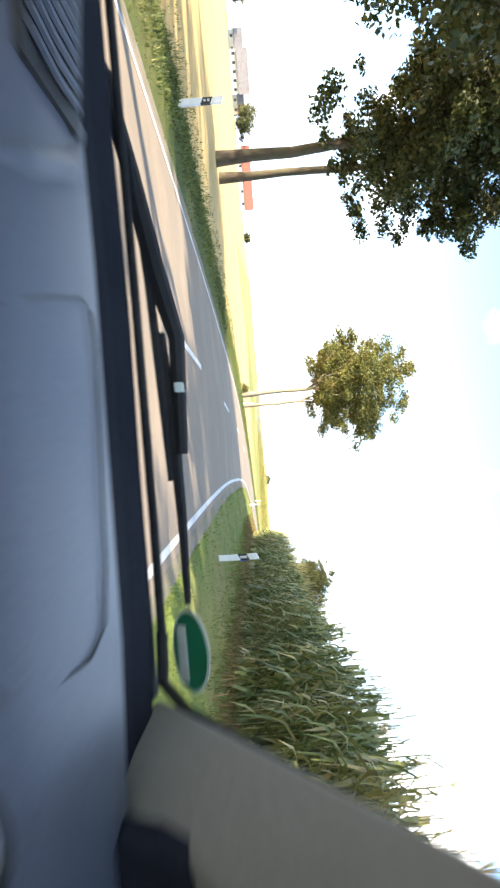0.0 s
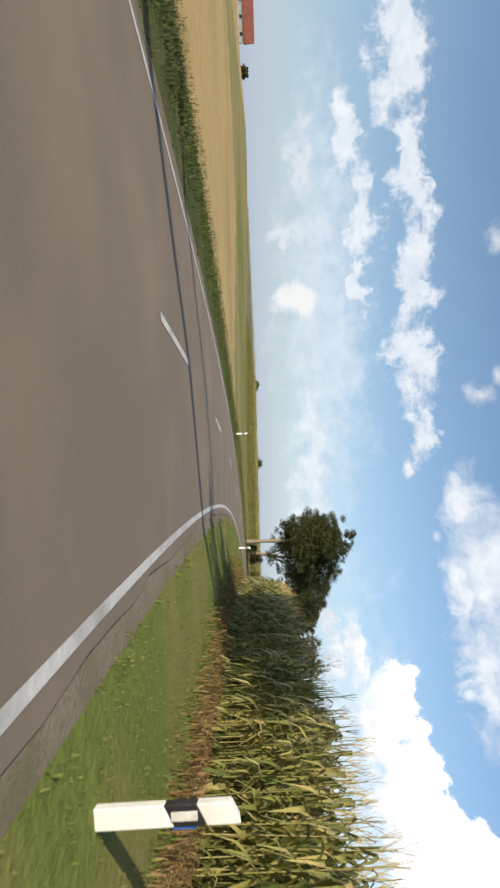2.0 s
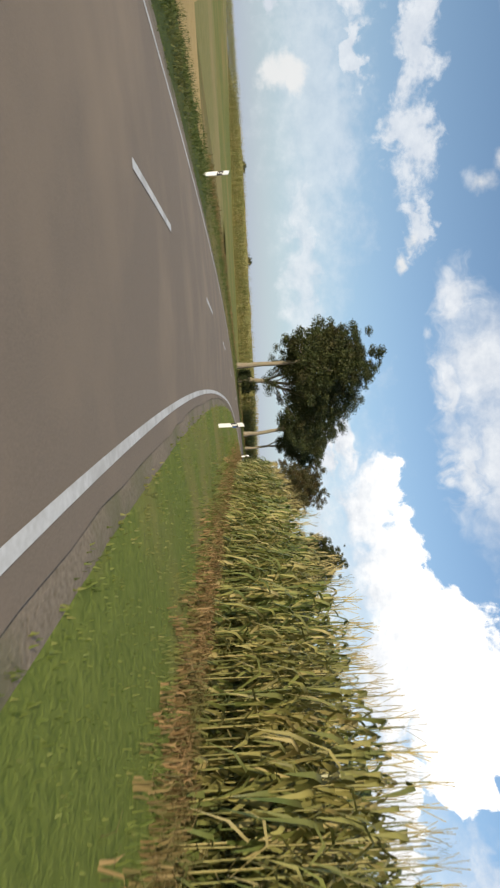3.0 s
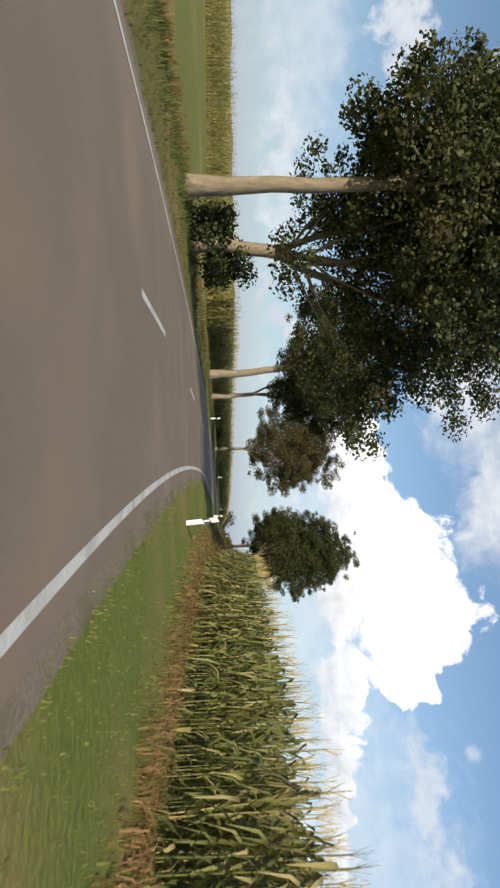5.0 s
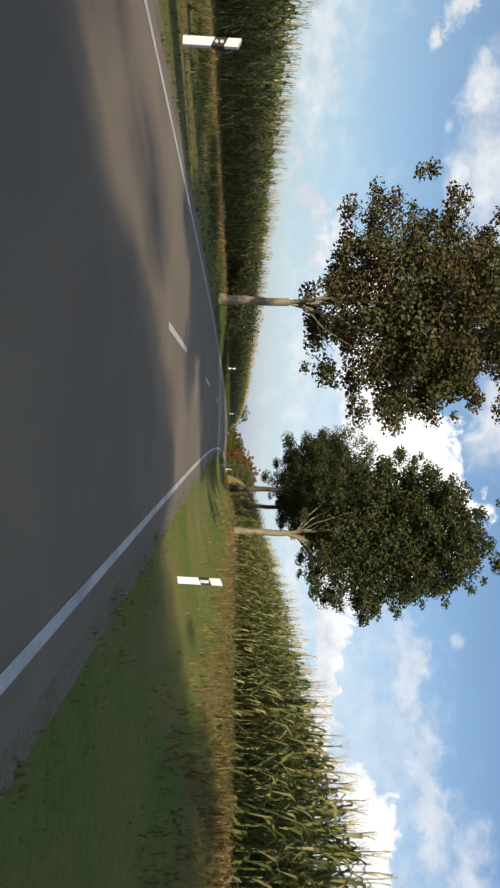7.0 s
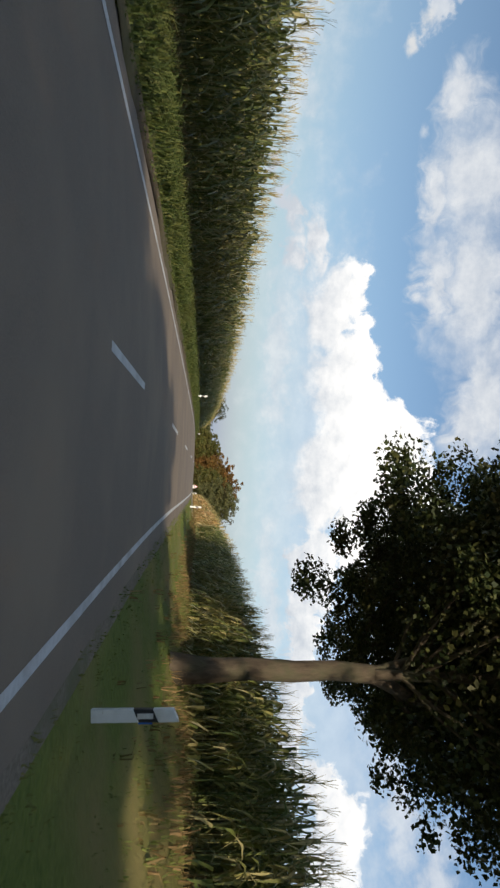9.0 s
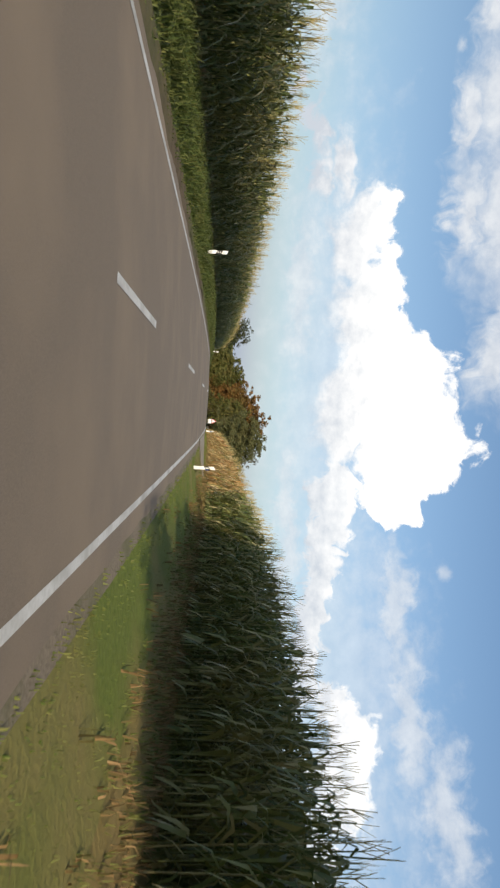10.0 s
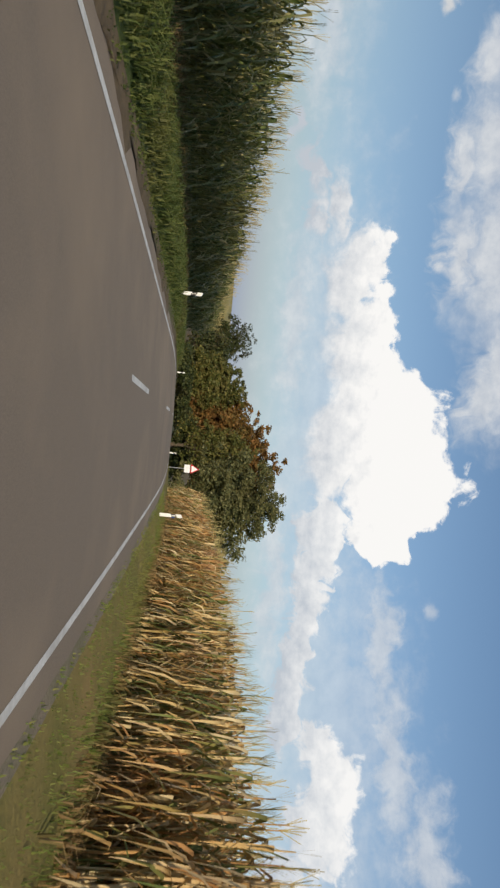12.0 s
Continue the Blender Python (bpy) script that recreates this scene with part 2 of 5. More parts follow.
M_SOIL = rough_two("field_soil", (0.10, 0.075, 0.045), (0.17, 0.125, 0.075), (0.12, 0.12, 0.05), 2.5, 0.2, 0.92, 0.15, 0.7, 0.08)
M_BARK = rough_two("bark", (0.14, 0.11, 0.075), (0.34, 0.28, 0.2), (0.22, 0.21, 0.13), 5, 1.2, 0.9, 0.15, 0.9, 0.06, (1, 1, 0.35))
M_BARK_DARK = rough_two("dark_bark", (0.055, 0.042, 0.03), (0.13, 0.1, 0.07), (0.08, 0.08, 0.045), 6, 1.2, 0.9, 0.15, 0.9, 0.05, (1, 1, 0.35))
M_LEAF = leafy("roadside_leaves", [(0.0, (0.02, 0.032, 0.01)), (0.5, (0.046, 0.06, 0.018)), (1.0, (0.105, 0.11, 0.036))], 0.55, (0.075, 0.045, 0.018), 0.22, 0.55, 0.22)
M_LEAF_SUN = leafy("yellowing_leaves", [(0.0, (0.06, 0.075, 0.02)), (0.5, (0.125, 0.135, 0.036)), (1.0, (0.23, 0.2, 0.06))], 0.5, (0.15, 0.10, 0.03), 0.25)
M_LEAF_BROWN = leafy("browning_leaves", [(0.0, (0.034, 0.041, 0.014)), (0.5, (0.075, 0.073, 0.026)), (1.0, (0.145, 0.118, 0.046))], 0.5, (0.095, 0.045, 0.02), 0.3, 0.55, 0.22)
M_LEAF_RED = leafy("autumn_leaves", [(0.0, (0.10, 0.07, 0.022)), (0.5, (0.21, 0.12, 0.035)), (1.0, (0.32, 0.155, 0.05))], 0.22, (0.17, 0.155, 0.045), 0.35)
M_LEAF_OLIVE = leafy("olive_leaves", [(0.0, (0.075, 0.09, 0.035)), (0.5, (0.145, 0.15, 0.06)), (1.0, (0.22, 0.205, 0.085))], 0.4, (0.12, 0.10, 0.03), 0.25)
M_MAIZE = leafy("maize_leaves", [(0.0, (0.085, 0.12, 0.03)), (0.45, (0.18, 0.205, 0.055)), (0.75, (0.31, 0.3, 0.10)), (1.0, (0.5, 0.42, 0.2))], 0.35, (0.3, 0.235, 0.085), 0.25, 0.38, 0.3, 0.5)
M_MAIZE_GOLD = leafy("ripening_maize_leaves", [(0.0, (0.10, 0.135, 0.035)), (0.45, (0.2, 0.225, 0.06)), (0.75, (0.36, 0.335, 0.11)), (1.0, (0.56, 0.46, 0.2))], 0.35, (0.36, 0.27, 0.09), 0.22, 0.38, 0.3, 0.5)
# yellower copy of the maize leaves with sunlight put into the colour
M_MAIZE_LIT = leafy("sunlit_maize_leaves", [(0.0, (0.17, 0.19, 0.055)), (0.45, (0.3, 0.31, 0.1)), (0.8, (0.46, 0.42, 0.17)), (1.0, (0.6, 0.5, 0.24))], 0.35, (0.4, 0.31, 0.11), 0.25, 0.45, 0.3)
M_MAIZE_DRY = leafy("dry_maize_leaves", [(0.0, (0.14, 0.18, 0.05)), (0.22, (0.24, 0.24, 0.07)), (0.38, (0.5, 0.26, 0.09)), (0.6, (0.62, 0.43, 0.17)), (1.0, (0.78, 0.63, 0.36))], 0.45, (0.44, 0.2, 0.085), 0.32, 0.55, 0.25)
M_CANOPY = rough_two("maize_mass", (0.10, 0.115, 0.035), (0.24, 0.22, 0.08), (0.30, 0.24, 0.10), 3.5, 0.25, 0.8, 0.2, 1.0, 0.15)
M_CANOPY_DRY = rough_two("dry_maize_mass", (0.16, 0.12, 0.055), (0.36, 0.26, 0.13), (0.3, 0.19, 0.09), 3.5, 0.25, 0.8, 0.2, 1.0, 0.15)
M_TASSEL = rough_two("maize_tassel", (0.3, 0.25, 0.1), (0.42, 0.35, 0.16), (0.34, 0.27, 0.11), 9, 1, 0.8, 0.2, 0.1, 0.01)
M_GRASS = leafy("grass_blades", [(0.0, (0.08, 0.12, 0.024)), (0.5, (0.15, 0.185, 0.042)), (0.9, (0.21, 0.235, 0.06)), (1.0, (0.26, 0.25, 0.085))], 0.2, (0.25, 0.2, 0.075), 0.22, 0.6, 0.35)
M_STRAW = leafy("dry_grass", [(0.0, (0.11, 0.10, 0.035)), (0.5, (0.24, 0.155, 0.065)), (1.0, (0.4, 0.26, 0.12))], 0.3, (0.13, 0.15, 0.045), 0.4, 0.7, 0.3)
# a darker green than the other blades
M_GRASS_DARK = leafy("dark_grass", [(0.0, (0.045, 0.072, 0.017)), (0.5, (0.09, 0.12, 0.03)), (0.9, (0.15, 0.17, 0.048)), (1.0, (0.19, 0.19, 0.06))], 0.25, (0.16, 0.13, 0.045), 0.22, 0.6, 0.3)
M_POST = rough_two("post_plastic", (0.74, 0.74, 0.72), (0.82, 0.82, 0.8), (0.6, 0.59, 0.55), 9, 3, 0.45, 0.4, 0.05, 0.004)
M_BLACK = rough_two("black_plastic", (0.012, 0.012, 0.013), (0.022, 0.022, 0.023), (0.03, 0.03, 0.03), 20, 3, 0.5, 0.35, 0.05, 0.003)
M_REFLECTOR = rough_two("reflector", (0.62, 0.62, 0.6), (0.75, 0.75, 0.73), (0.55, 0.53, 0.5), 60, 9, 0.2, 0.7, 0.15, 0.003)
M_BLUE = rough_two("blue_reflector", (0.02, 0.12, 0.5), (0.04, 0.2, 0.68), (0.03, 0.1, 0.4), 50, 8, 0.25, 0.6, 0.1, 0.003)
M_WALL = rough_two("plaster_wall", (0.5, 0.48, 0.44), (0.64, 0.62, 0.57), (0.4, 0.39, 0.36), 3, 0.5, 0.9, 0.2, 0.2, 0.01)
M_ROOF_RED = rough_two("red_tiles", (0.26, 0.075, 0.05), (0.38, 0.12, 0.08), (0.2, 0.08, 0.06), 4, 0.6, 0.85, 0.2, 0.4, 0.03)
M_ROOF_GREY = rough_two("grey_tiles", (0.16, 0.15, 0.15), (0.26, 0.25, 0.24), (0.19, 0.14, 0.12), 4, 0.6, 0.85, 0.2, 0.4, 0.03)
M_WINDOW = rough_two("window_glass", (0.02, 0.025, 0.03), (0.05, 0.055, 0.06), (0.03, 0.03, 0.03), 2, 0.5, 0.1, 0.6, 0.02, 0.003)
M_SIGN_WHITE = rough_two("sign_white", (0.72, 0.72, 0.72), (0.8, 0.8, 0.8), (0.65, 0.65, 0.64), 8, 2, 0.4, 0.4, 0.02, 0.002)
M_SIGN_RED = rough_two("sign_red", (0.45, 0.02, 0.025), (0.55, 0.03, 0.03), (0.4, 0.03, 0.03), 8, 2, 0.4, 0.4, 0.02, 0.002)
M_STEEL = rough_two("galvanised_steel", (0.4, 0.41, 0.42), (0.55, 0.56, 0.57), (0.35, 0.35, 0.35), 12, 2, 0.45, 0.4, 0.1, 0.003, None, 0.8)

# ---------------------------------------------------------------- the line of the road
CONTROL = [(-9.45, -59.25), (-4.72, -29.63), (0.0, 0.0), (5.58, 29.47), (13.07, 58.5), (24.06, 86.39), (38.23, 112.82), (55.32, 137.44),
           (75.8, 159.33), (98.27, 179.21), (121.47, 198.22), (145.47, 216.21), (169.98, 233.51), (194.37, 250.99), (218.6, 268.68),
           (242.83, 286.36), (267.07, 304.04), (293.5, 318.0), (323.0, 322.5), (352.0, 315.0), (378.0, 300.0)]


def smooth_line(points, steps=60):
    p = np.array([2 * np.array(points[0]) - points[1], *points, 2 * np.array(points[-1]) - points[-2]])
    u = np.linspace(0, 1, steps, endpoint=False)[:, None]
    out = []
    for a, b, c, d in zip(p, p[1:], p[2:], p[3:]):
        out.append(0.5 * (2 * b + (c - a) * u + (2 * a - 5 * b + 4 * c - d) * u**2 + (3 * b - a - 3 * c + d) * u**3))
    return np.concatenate([*out, p[-2:-1]])


LINE = smooth_line(CONTROL)
ARC = np.r_[0, np.cumsum(np.hypot(*np.diff(LINE, axis=0).T))]
ARC = ARC - ARC[120]
TANGENT = np.gradient(LINE, axis=0)
TANGENT = TANGENT / np.linalg.norm(TANGENT, axis=1)[:, None]

# falls gently away towards the wood
FALL_S = np.arange(-70, 560, 1.0)
FALL_Z = np.interp(FALL_S, [0, 255, 290, 305, 318, 331, 344, 366, 385, 410, 430, 480], [0, 0, -0.06, -0.12, -0.2, -0.36, -0.6, -1.33, -2.5, -4.3, -6.0, -9.0])
for _ in range(3):
    FALL_Z[4:-4] = np.convolve(FALL_Z, np.ones(9) / 9, "valid")


def smoothstep(a, b, v):
    k = np.clip((np.asarray(v, float) - a) / (b - a), 0, 1)
    return k * k * (3 - 2 * k)


def on_line(s, o):
    """World x, y of places s along the driven line and o to its right."""
    s, o = np.broadcast_arrays(np.asarray(s, float), np.asarray(o, float))
    x, y = np.interp(s, ARC, LINE[:, 0]), np.interp(s, ARC, LINE[:, 1])
    tx, ty = np.interp(s, ARC, TANGENT[:, 0]), np.interp(s, ARC, TANGENT[:, 1])
    return x + o * ty, y - o * tx


def to_line(x, y):
    """s and o of world places."""
    q = np.stack([np.ravel(x), np.ravel(y)], 1)
    step, s, o = LINE[::4], [], []
    for chunk in np.array_split(q, max(1, len(q) // 4000)):
        d = ((chunk[:, None] - step[None]) ** 2).sum(-1)
        i = np.clip(4 * d.argmin(1), 1, len(LINE) - 2)
        r = chunk - LINE[i]
        s.append(ARC[i] + (r * TANGENT[i]).sum(1))
        o.append(r[:, 0] * TANGENT[i, 1] - r[:, 1] * TANGENT[i, 0])
    return np.concatenate(s).reshape(np.shape(x)), np.concatenate(o).reshape(np.shape(x))


# the painted edge lines beside the driven line
LEFT_LINE = np.interp(FALL_S, [0, 130, 170, 205, 265, 305, 318, 331, 344, 362, 400], [-5.1, -5.15, -4.6, -4.5, -4.3, -4.3, -4.1, -3.75, -3.4, -3.1, -3.2])
RIGHT_LINE = np.interp(FALL_S, [0, 66, 85, 100, 120, 195, 212, 265, 292, 305, 318, 331, 344, 362, 400],
                       [1.25, 1.22, 1.0, 0.9, 1.25, 1.3, 1.6, 1.45, 1.55, 1.75, 2.0, 2.2, 2.4, 2.7, 2.8])
for band in (LEFT_LINE, RIGHT_LINE):
    for _ in range(3):
        band[7:-7] = np.convolve(band, np.ones(15) / 15, "valid")


def left_line(s):
    return np.interp(s, FALL_S, LEFT_LINE)


def right_line(s):
    return np.interp(s, FALL_S, RIGHT_LINE)


def middle(s):
    return (left_line(s) + right_line(s)) / 2



def height(s, o):
    """Height of the land: a cambered road, low verges, a bank beside the second row of maize, fields that rise to the skyline."""
    s, o = np.broadcast_arrays(np.asarray(s, float), np.asarray(o, float))
    out = np.abs(o - middle(s))
    z = np.interp(s, FALL_S, FALL_Z) * (1 - 0.7 * smoothstep(60, 250, out))
    z = z - 0.022 * np.minimum(out, 3.4)
    z = z + 0.08 * smoothstep(3.4, 6.0, out)
    bank = smoothstep(180, 212, s) * (1 - smoothstep(262, 296, s)) + 0.45 * smoothstep(262, 296, s) * (1 - smoothstep(315, 345, s))
    z = z + 1.15 * bank * smoothstep(3.2, 7.5, o)
    z = z + 0.3 * (1 - smoothstep(38, 60, s)) * smoothstep(7.5, 12.5, -o)
    hill = smoothstep(-60, 10, on_line(s, np.clip(o, -600, 600))[0])
    rise = 0.037 * np.clip(-o - 52, 0, 88) + 0.045 * np.clip(-o - 140, 0, 120) + 0.002 * np.clip(-o - 260, 0, 200)
    rise = 0.012 * np.clip(-o - 12, 0, 40) + rise * (1 - 0.75 * smoothstep(195, 235, s)) * (1 - 0.5 * smoothstep(270, 350, s))
    z = z + hill * rise + (1 - hill) * 0.011 * np.clip(-o - 45, 0, 420) + 0.002 * np.clip(out - 465, 0, 3000)
    return z


def ground_z(x, y):
    s, o = to_line(np.array([x]), np.array([y]))
    return float(height(s, o)[0])


# ---------------------------------------------------------------- mesh helpers


def quads_mesh(name, verts, quads, mats, mat_index=None, smooth=False):
    """A mesh from many quads, made quickly."""
    me = bpy.data.meshes.new(name)
    n = len(quads)
    me.vertices.add(len(verts))
    me.vertices.foreach_set("co", np.ascontiguousarray(verts, dtype=np.float32).ravel())
    me.loops.add(4 * n)
    me.loops.foreach_set("vertex_index", np.ascontiguousarray(quads, dtype=np.int32).ravel())
    me.polygons.add(n)
    me.polygons.foreach_set("loop_start", np.arange(0, 4 * n, 4, dtype=np.int32))
    for m in mats:
        me.materials.append(m)
    if mat_index is not None:
        me.polygons.foreach_set("material_index", np.ascontiguousarray(mat_index, dtype=np.int32))
    if smooth:
        me.polygons.foreach_set("use_smooth", np.ones(n, dtype=bool))
    me.update(calc_edges=True)
    return me


def grid_quads(rows, cols):
    a = (np.arange(rows - 1)[:, None] * cols + np.arange(cols - 1)[None]).ravel()
    return np.stack([a, a + 1, a + cols + 1, a + cols], 1)


def part(name, bm, mat, parent, label=""):
    me = bpy.data.meshes.new(name)
    bm.to_mesh(me)
    bm.free()
    me.materials.append(mat)
    ob = new(name, me)
    ob.parent = parent
    return tagged(ob, label)


def child(name, me, parent, label=""):
    ob = new(name, me)
    ob.parent = parent
    return tagged(ob, label)


def box(bm, x0, x1, y0, y1, z0, z1, bevel=0.0):
    r = bmesh.ops.create_cube(bm, size=1)
    bmesh.ops.scale(bm, vec=(x1 - x0, y1 - y0, z1 - z0), verts=r["verts"])
    bmesh.ops.translate(bm, vec=((x0 + x1) / 2, (y0 + y1) / 2, (z0 + z1) / 2), verts=r["verts"])
    if bevel:
        edges = list({e for v in r["verts"] for e in v.link_edges})
        bmesh.ops.bevel(bm, geom=edges, offset=bevel, segments=2, affect="EDGES", profile=0.6)


def prism(bm, outline, z0, z1):
    """An upright prism over an outline of x, y."""
    low = [bm.verts.new((x, y, z0)) for x, y in outline]
    top = [bm.verts.new((x, y, z1)) for x, y in outline]
    bm.faces.new(low[::-1])
    bm.faces.new(top)
    for k in range(len(outline)):
        j = (k + 1) % len(outline)
        bm.faces.new((low[k], low[j], top[j], top[k]))


def strip(name, s0, s1, step, offsets, lift, mat, label, category, kind="structure", wobble=0.0, seed=1, side=None):
    """A band that lies along the road: offsets from the driven line, lift above the land at each."""
    s = np.arange(s0, s1 + step / 2, step)
    rng = np.random.default_rng(seed)
    o = np.repeat(np.array(offsets)[None], len(s), 0) + (0 if side is None else side(s)[:, None])
    if wobble:
        o[:, 0] += rng.normal(0, wobble, len(s))
        o[:, -1] += rng.normal(0, wobble, len(s))
    ss = np.repeat(s[:, None], len(offsets), 1)
    x, y = on_line(ss, o)
    z = height(ss, o) + np.array(lift)[None]
    ob = new(name, quads_mesh(name, np.stack([x, y, z], -1).reshape(-1, 3), grid_quads(len(s), len(offsets))[:, ::-1], [mat], None, True))
    return tagged(ob, label, category, "", kind)


# ---------------------------------------------------------------- land, road, verges
fine_x, fine_y = np.arange(-60, 320, 2.5), np.arange(-70, 345, 2.5)
grow = 2.5 * np.cumsum(1.16 ** np.arange(1, 42))
gx = np.r_[fine_x[0] - grow[::-1], fine_x, fine_x[-1] + grow]
gy = np.r_[fine_y[0] - grow[::-1], fine_y, fine_y[-1] + grow]
GX, GY = np.meshgrid(gx, gy)
GS, GO = to_line(GX, GY)
near = np.maximum(0, 1 - smoothstep(11, 17, np.abs(GO - middle(GS))))
GZ = height(GS, GO) - 0.16 * near
cs, co = (GS[:-1, :-1] + GS[1:, 1:]) / 2, (GO[:-1, :-1] + GO[1:, 1:]) / 2
zone = np.full(cs.shape, 2)
zone[(co < -8) & (cs < 206)] = 1
zone[co < -110] = 1
zone[(co < -8) & (co > -75) & (cs < 230) & (cs > 150)] = 3
field_x = (GX[:-1, :-1] + GX[1:, 1:]) / 2
zone[(co < -8) & (cs < 117 + 0.7 * (-co - 10)) & ((co > -52) | ((field_x < -15) & (co > -320)))] = 0
zone[(co > 58)] = 1
ground = new("ground", quads_mesh("ground", np.stack([GX, GY, GZ], -1).reshape(-1, 3), grid_quads(len(gy), len(gx)),
                                  [M_STUBBLE, M_MEADOW, M_SOIL, M_PASTURE], zone.ravel(), True))
tagged(ground, "golden stubble, olive meadow and bare soil fields", "ground", "", "structure")

road = strip("road", -60, 500, 1.0, [-3.38, -2.4, -1.2, 0, 1.2, 2.4, 3.38], [0, 0, 0, 0, 0, 0, 0], M_ASPHALT,
             "worn brownish grey asphalt country road", "road", wobble=0.03, side=middle)
strip("edge_line", -60, 500, 1.0, [-0.06, 0.06], [0.005, 0.005], M_PAINT, "worn white painted edge line on the asphalt", "road marking", side=right_line)
strip("edge_line", -60, 500, 1.0, [-0.06, 0.06], [0.005, 0.005], M_PAINT, "worn white painted edge line on the asphalt", "road marking", side=left_line)
strip("gravel_shoulder", -60, 500, 1.0, [3.05, 3.42, 3.6, 4.05], [-0.05, -0.012, -0.004, -0.04], M_GRAVEL, "narrow sandy gravel shoulder along the asphalt", "road shoulder", wobble=0.07, seed=4, side=middle)
strip("gravel_shoulder", -60, 500, 1.0, [-4.05, -3.6, -3.42, -3.05], [-0.04, -0.004, -0.012, -0.05], M_GRAVEL, "narrow sandy gravel shoulder along the asphalt", "road shoulder", wobble=0.07, seed=5, side=middle)
strip("verge", -60, 318, 1.0, [3.4, 3.75, 4.4, 5.4, 6.6, 7.8, 9.8, 15.0], [-0.06, 0.0, 0.02, 0.03, 0.0, 0.0, 0.0, -0.2], M_VERGE, "mown green roadside verge with dry patches", "verge", seed=6, side=middle)
strip("verge", 318, 480, 1.0, [3.4, 3.75, 4.4, 5.4, 6.6, 7.8, 9.8, 15.0], [-0.06, 0.0, 0.02, 0.03, 0.0, 0.0, 0.0, -0.2], M_VERGE_DRY, "mown yellowish roadside verge beside withered maize", "verge", seed=6, side=middle)
strip("verge", -60, 118, 1.0, [-15.0, -10.0, -7.5, -6.3, -5.2, -4.4, -3.75, -3.4], [-0.2, -0.02, 0.0, 0.0, 0.0, 0.02, 0.0, -0.06], M_VERGE_DARK, "dark green roadside verge", "verge", seed=7, side=middle)
strip("verge", 118, 236, 1.0, [-15.0, -10.0, -7.5, -6.3, -5.2, -4.4, -3.75, -3.4], [-0.2, -0.02, 0.0, 0.0, 0.0, 0.02, 0.0, -0.06], M_VERGE_DRY, "olive brown roadside verge with dry grass", "verge", seed=7, side=middle)
strip("verge", 236, 480, 1.0, [-15.0, -10.0, -7.5, -6.3, -5.2, -4.4, -3.75, -3.4], [-0.2, -0.02, 0.0, 0.0, 0.0, 0.02, 0.0, -0.06], M_VERGE_DARK, "dark green roadside verge", "verge", seed=7, side=middle)

strip("field_edge", -60, 117, 1.0, [-15.0, -12.0, -9.0, -7.0, -6.2, -5.9], [0.04, 0.04, 0.05, 0.05, 0.04, -0.04], M_STUBBLE, "golden stubble reaching up to the roadside verge", "ground", wobble=0.12, seed=9, side=middle)
strip("field_edge", 150, 200, 1.0, [-15.0, -12.0, -9.0, -7.6, -7.0], [0.04, 0.04, 0.05, 0.04, -0.04], M_PASTURE, "green pasture reaching up to the roadside verge", "ground", wobble=0.15, seed=10, side=middle)

strip("weedy_bank", 184, 330, 1.0, [-3.0, -2.2, -1.2, -0.4, 1.0], [-0.06, 0.012, 0.03, 0.035, 0.0], M_VERGE_DRY, "rusty brown weedy bank at the foot of the maize", "bank", wobble=0.2, seed=8,
      side=lambda s: np.interp(s, [184, 200, 225, 262, 285, 330], [5.6, 7.2, 8.6, 8.4, 6.4, 5.6]))

# narrow strip in the brown of the field soil
strip("brown_margin", 262, 480, 1.0, [-1.0, -0.82, -0.46, -0.32], [-0.02, 0.03, 0.03, -0.02], M_SOIL, "brown strip along the edge of the asphalt", "verge", wobble=0.12, seed=11, side=left_line)

# paved mouth of a field track beside the road
APRON = [(322.6, 2.05), (334.0, 2.3), (335.0, 3.0), (332.0, 4.4), (330.0, 5.7), (328.6, 5.4), (327.0, 4.0), (325.0, 2.9)]
bm = bmesh.new()
rim = []
for s_, o_ in APRON:
    x, y = on_line(s_, o_)
    rim.append((float(x), float(y), float(height(s_, o_))))
cx_, cy_, cz_ = (sum(p[k] for p in rim) / len(rim) for k in range(3))
hub_ = bm.verts.new((cx_, cy_, cz_ + 0.06))
top_ = [bm.verts.new((x, y, z + 0.055)) for x, y, z in rim]
low_ = [bm.verts.new((x, y, z - 0.15)) for x, y, z in rim]
for k in range(len(rim)):
    j = (k + 1) % len(rim)
    bm.faces.new((hub_, top_[k], top_[j]))
    bm.faces.new((top_[j], top_[k], low_[k], low_[j]))
bmesh.ops.recalc_face_normals(bm, faces=bm.faces)
apron_mesh = bpy.data.meshes.new("field_entrance")
bm.to_mesh(apron_mesh)
bm.free()
apron_mesh.materials.append(M_CONCRETE)
tagged(new("field_entrance", apron_mesh), "pale concrete mouth of a field track beside the road", "pavement", "", "structure")

# ---------------------------------------------------------------- maize, built plant by plant into whole stands


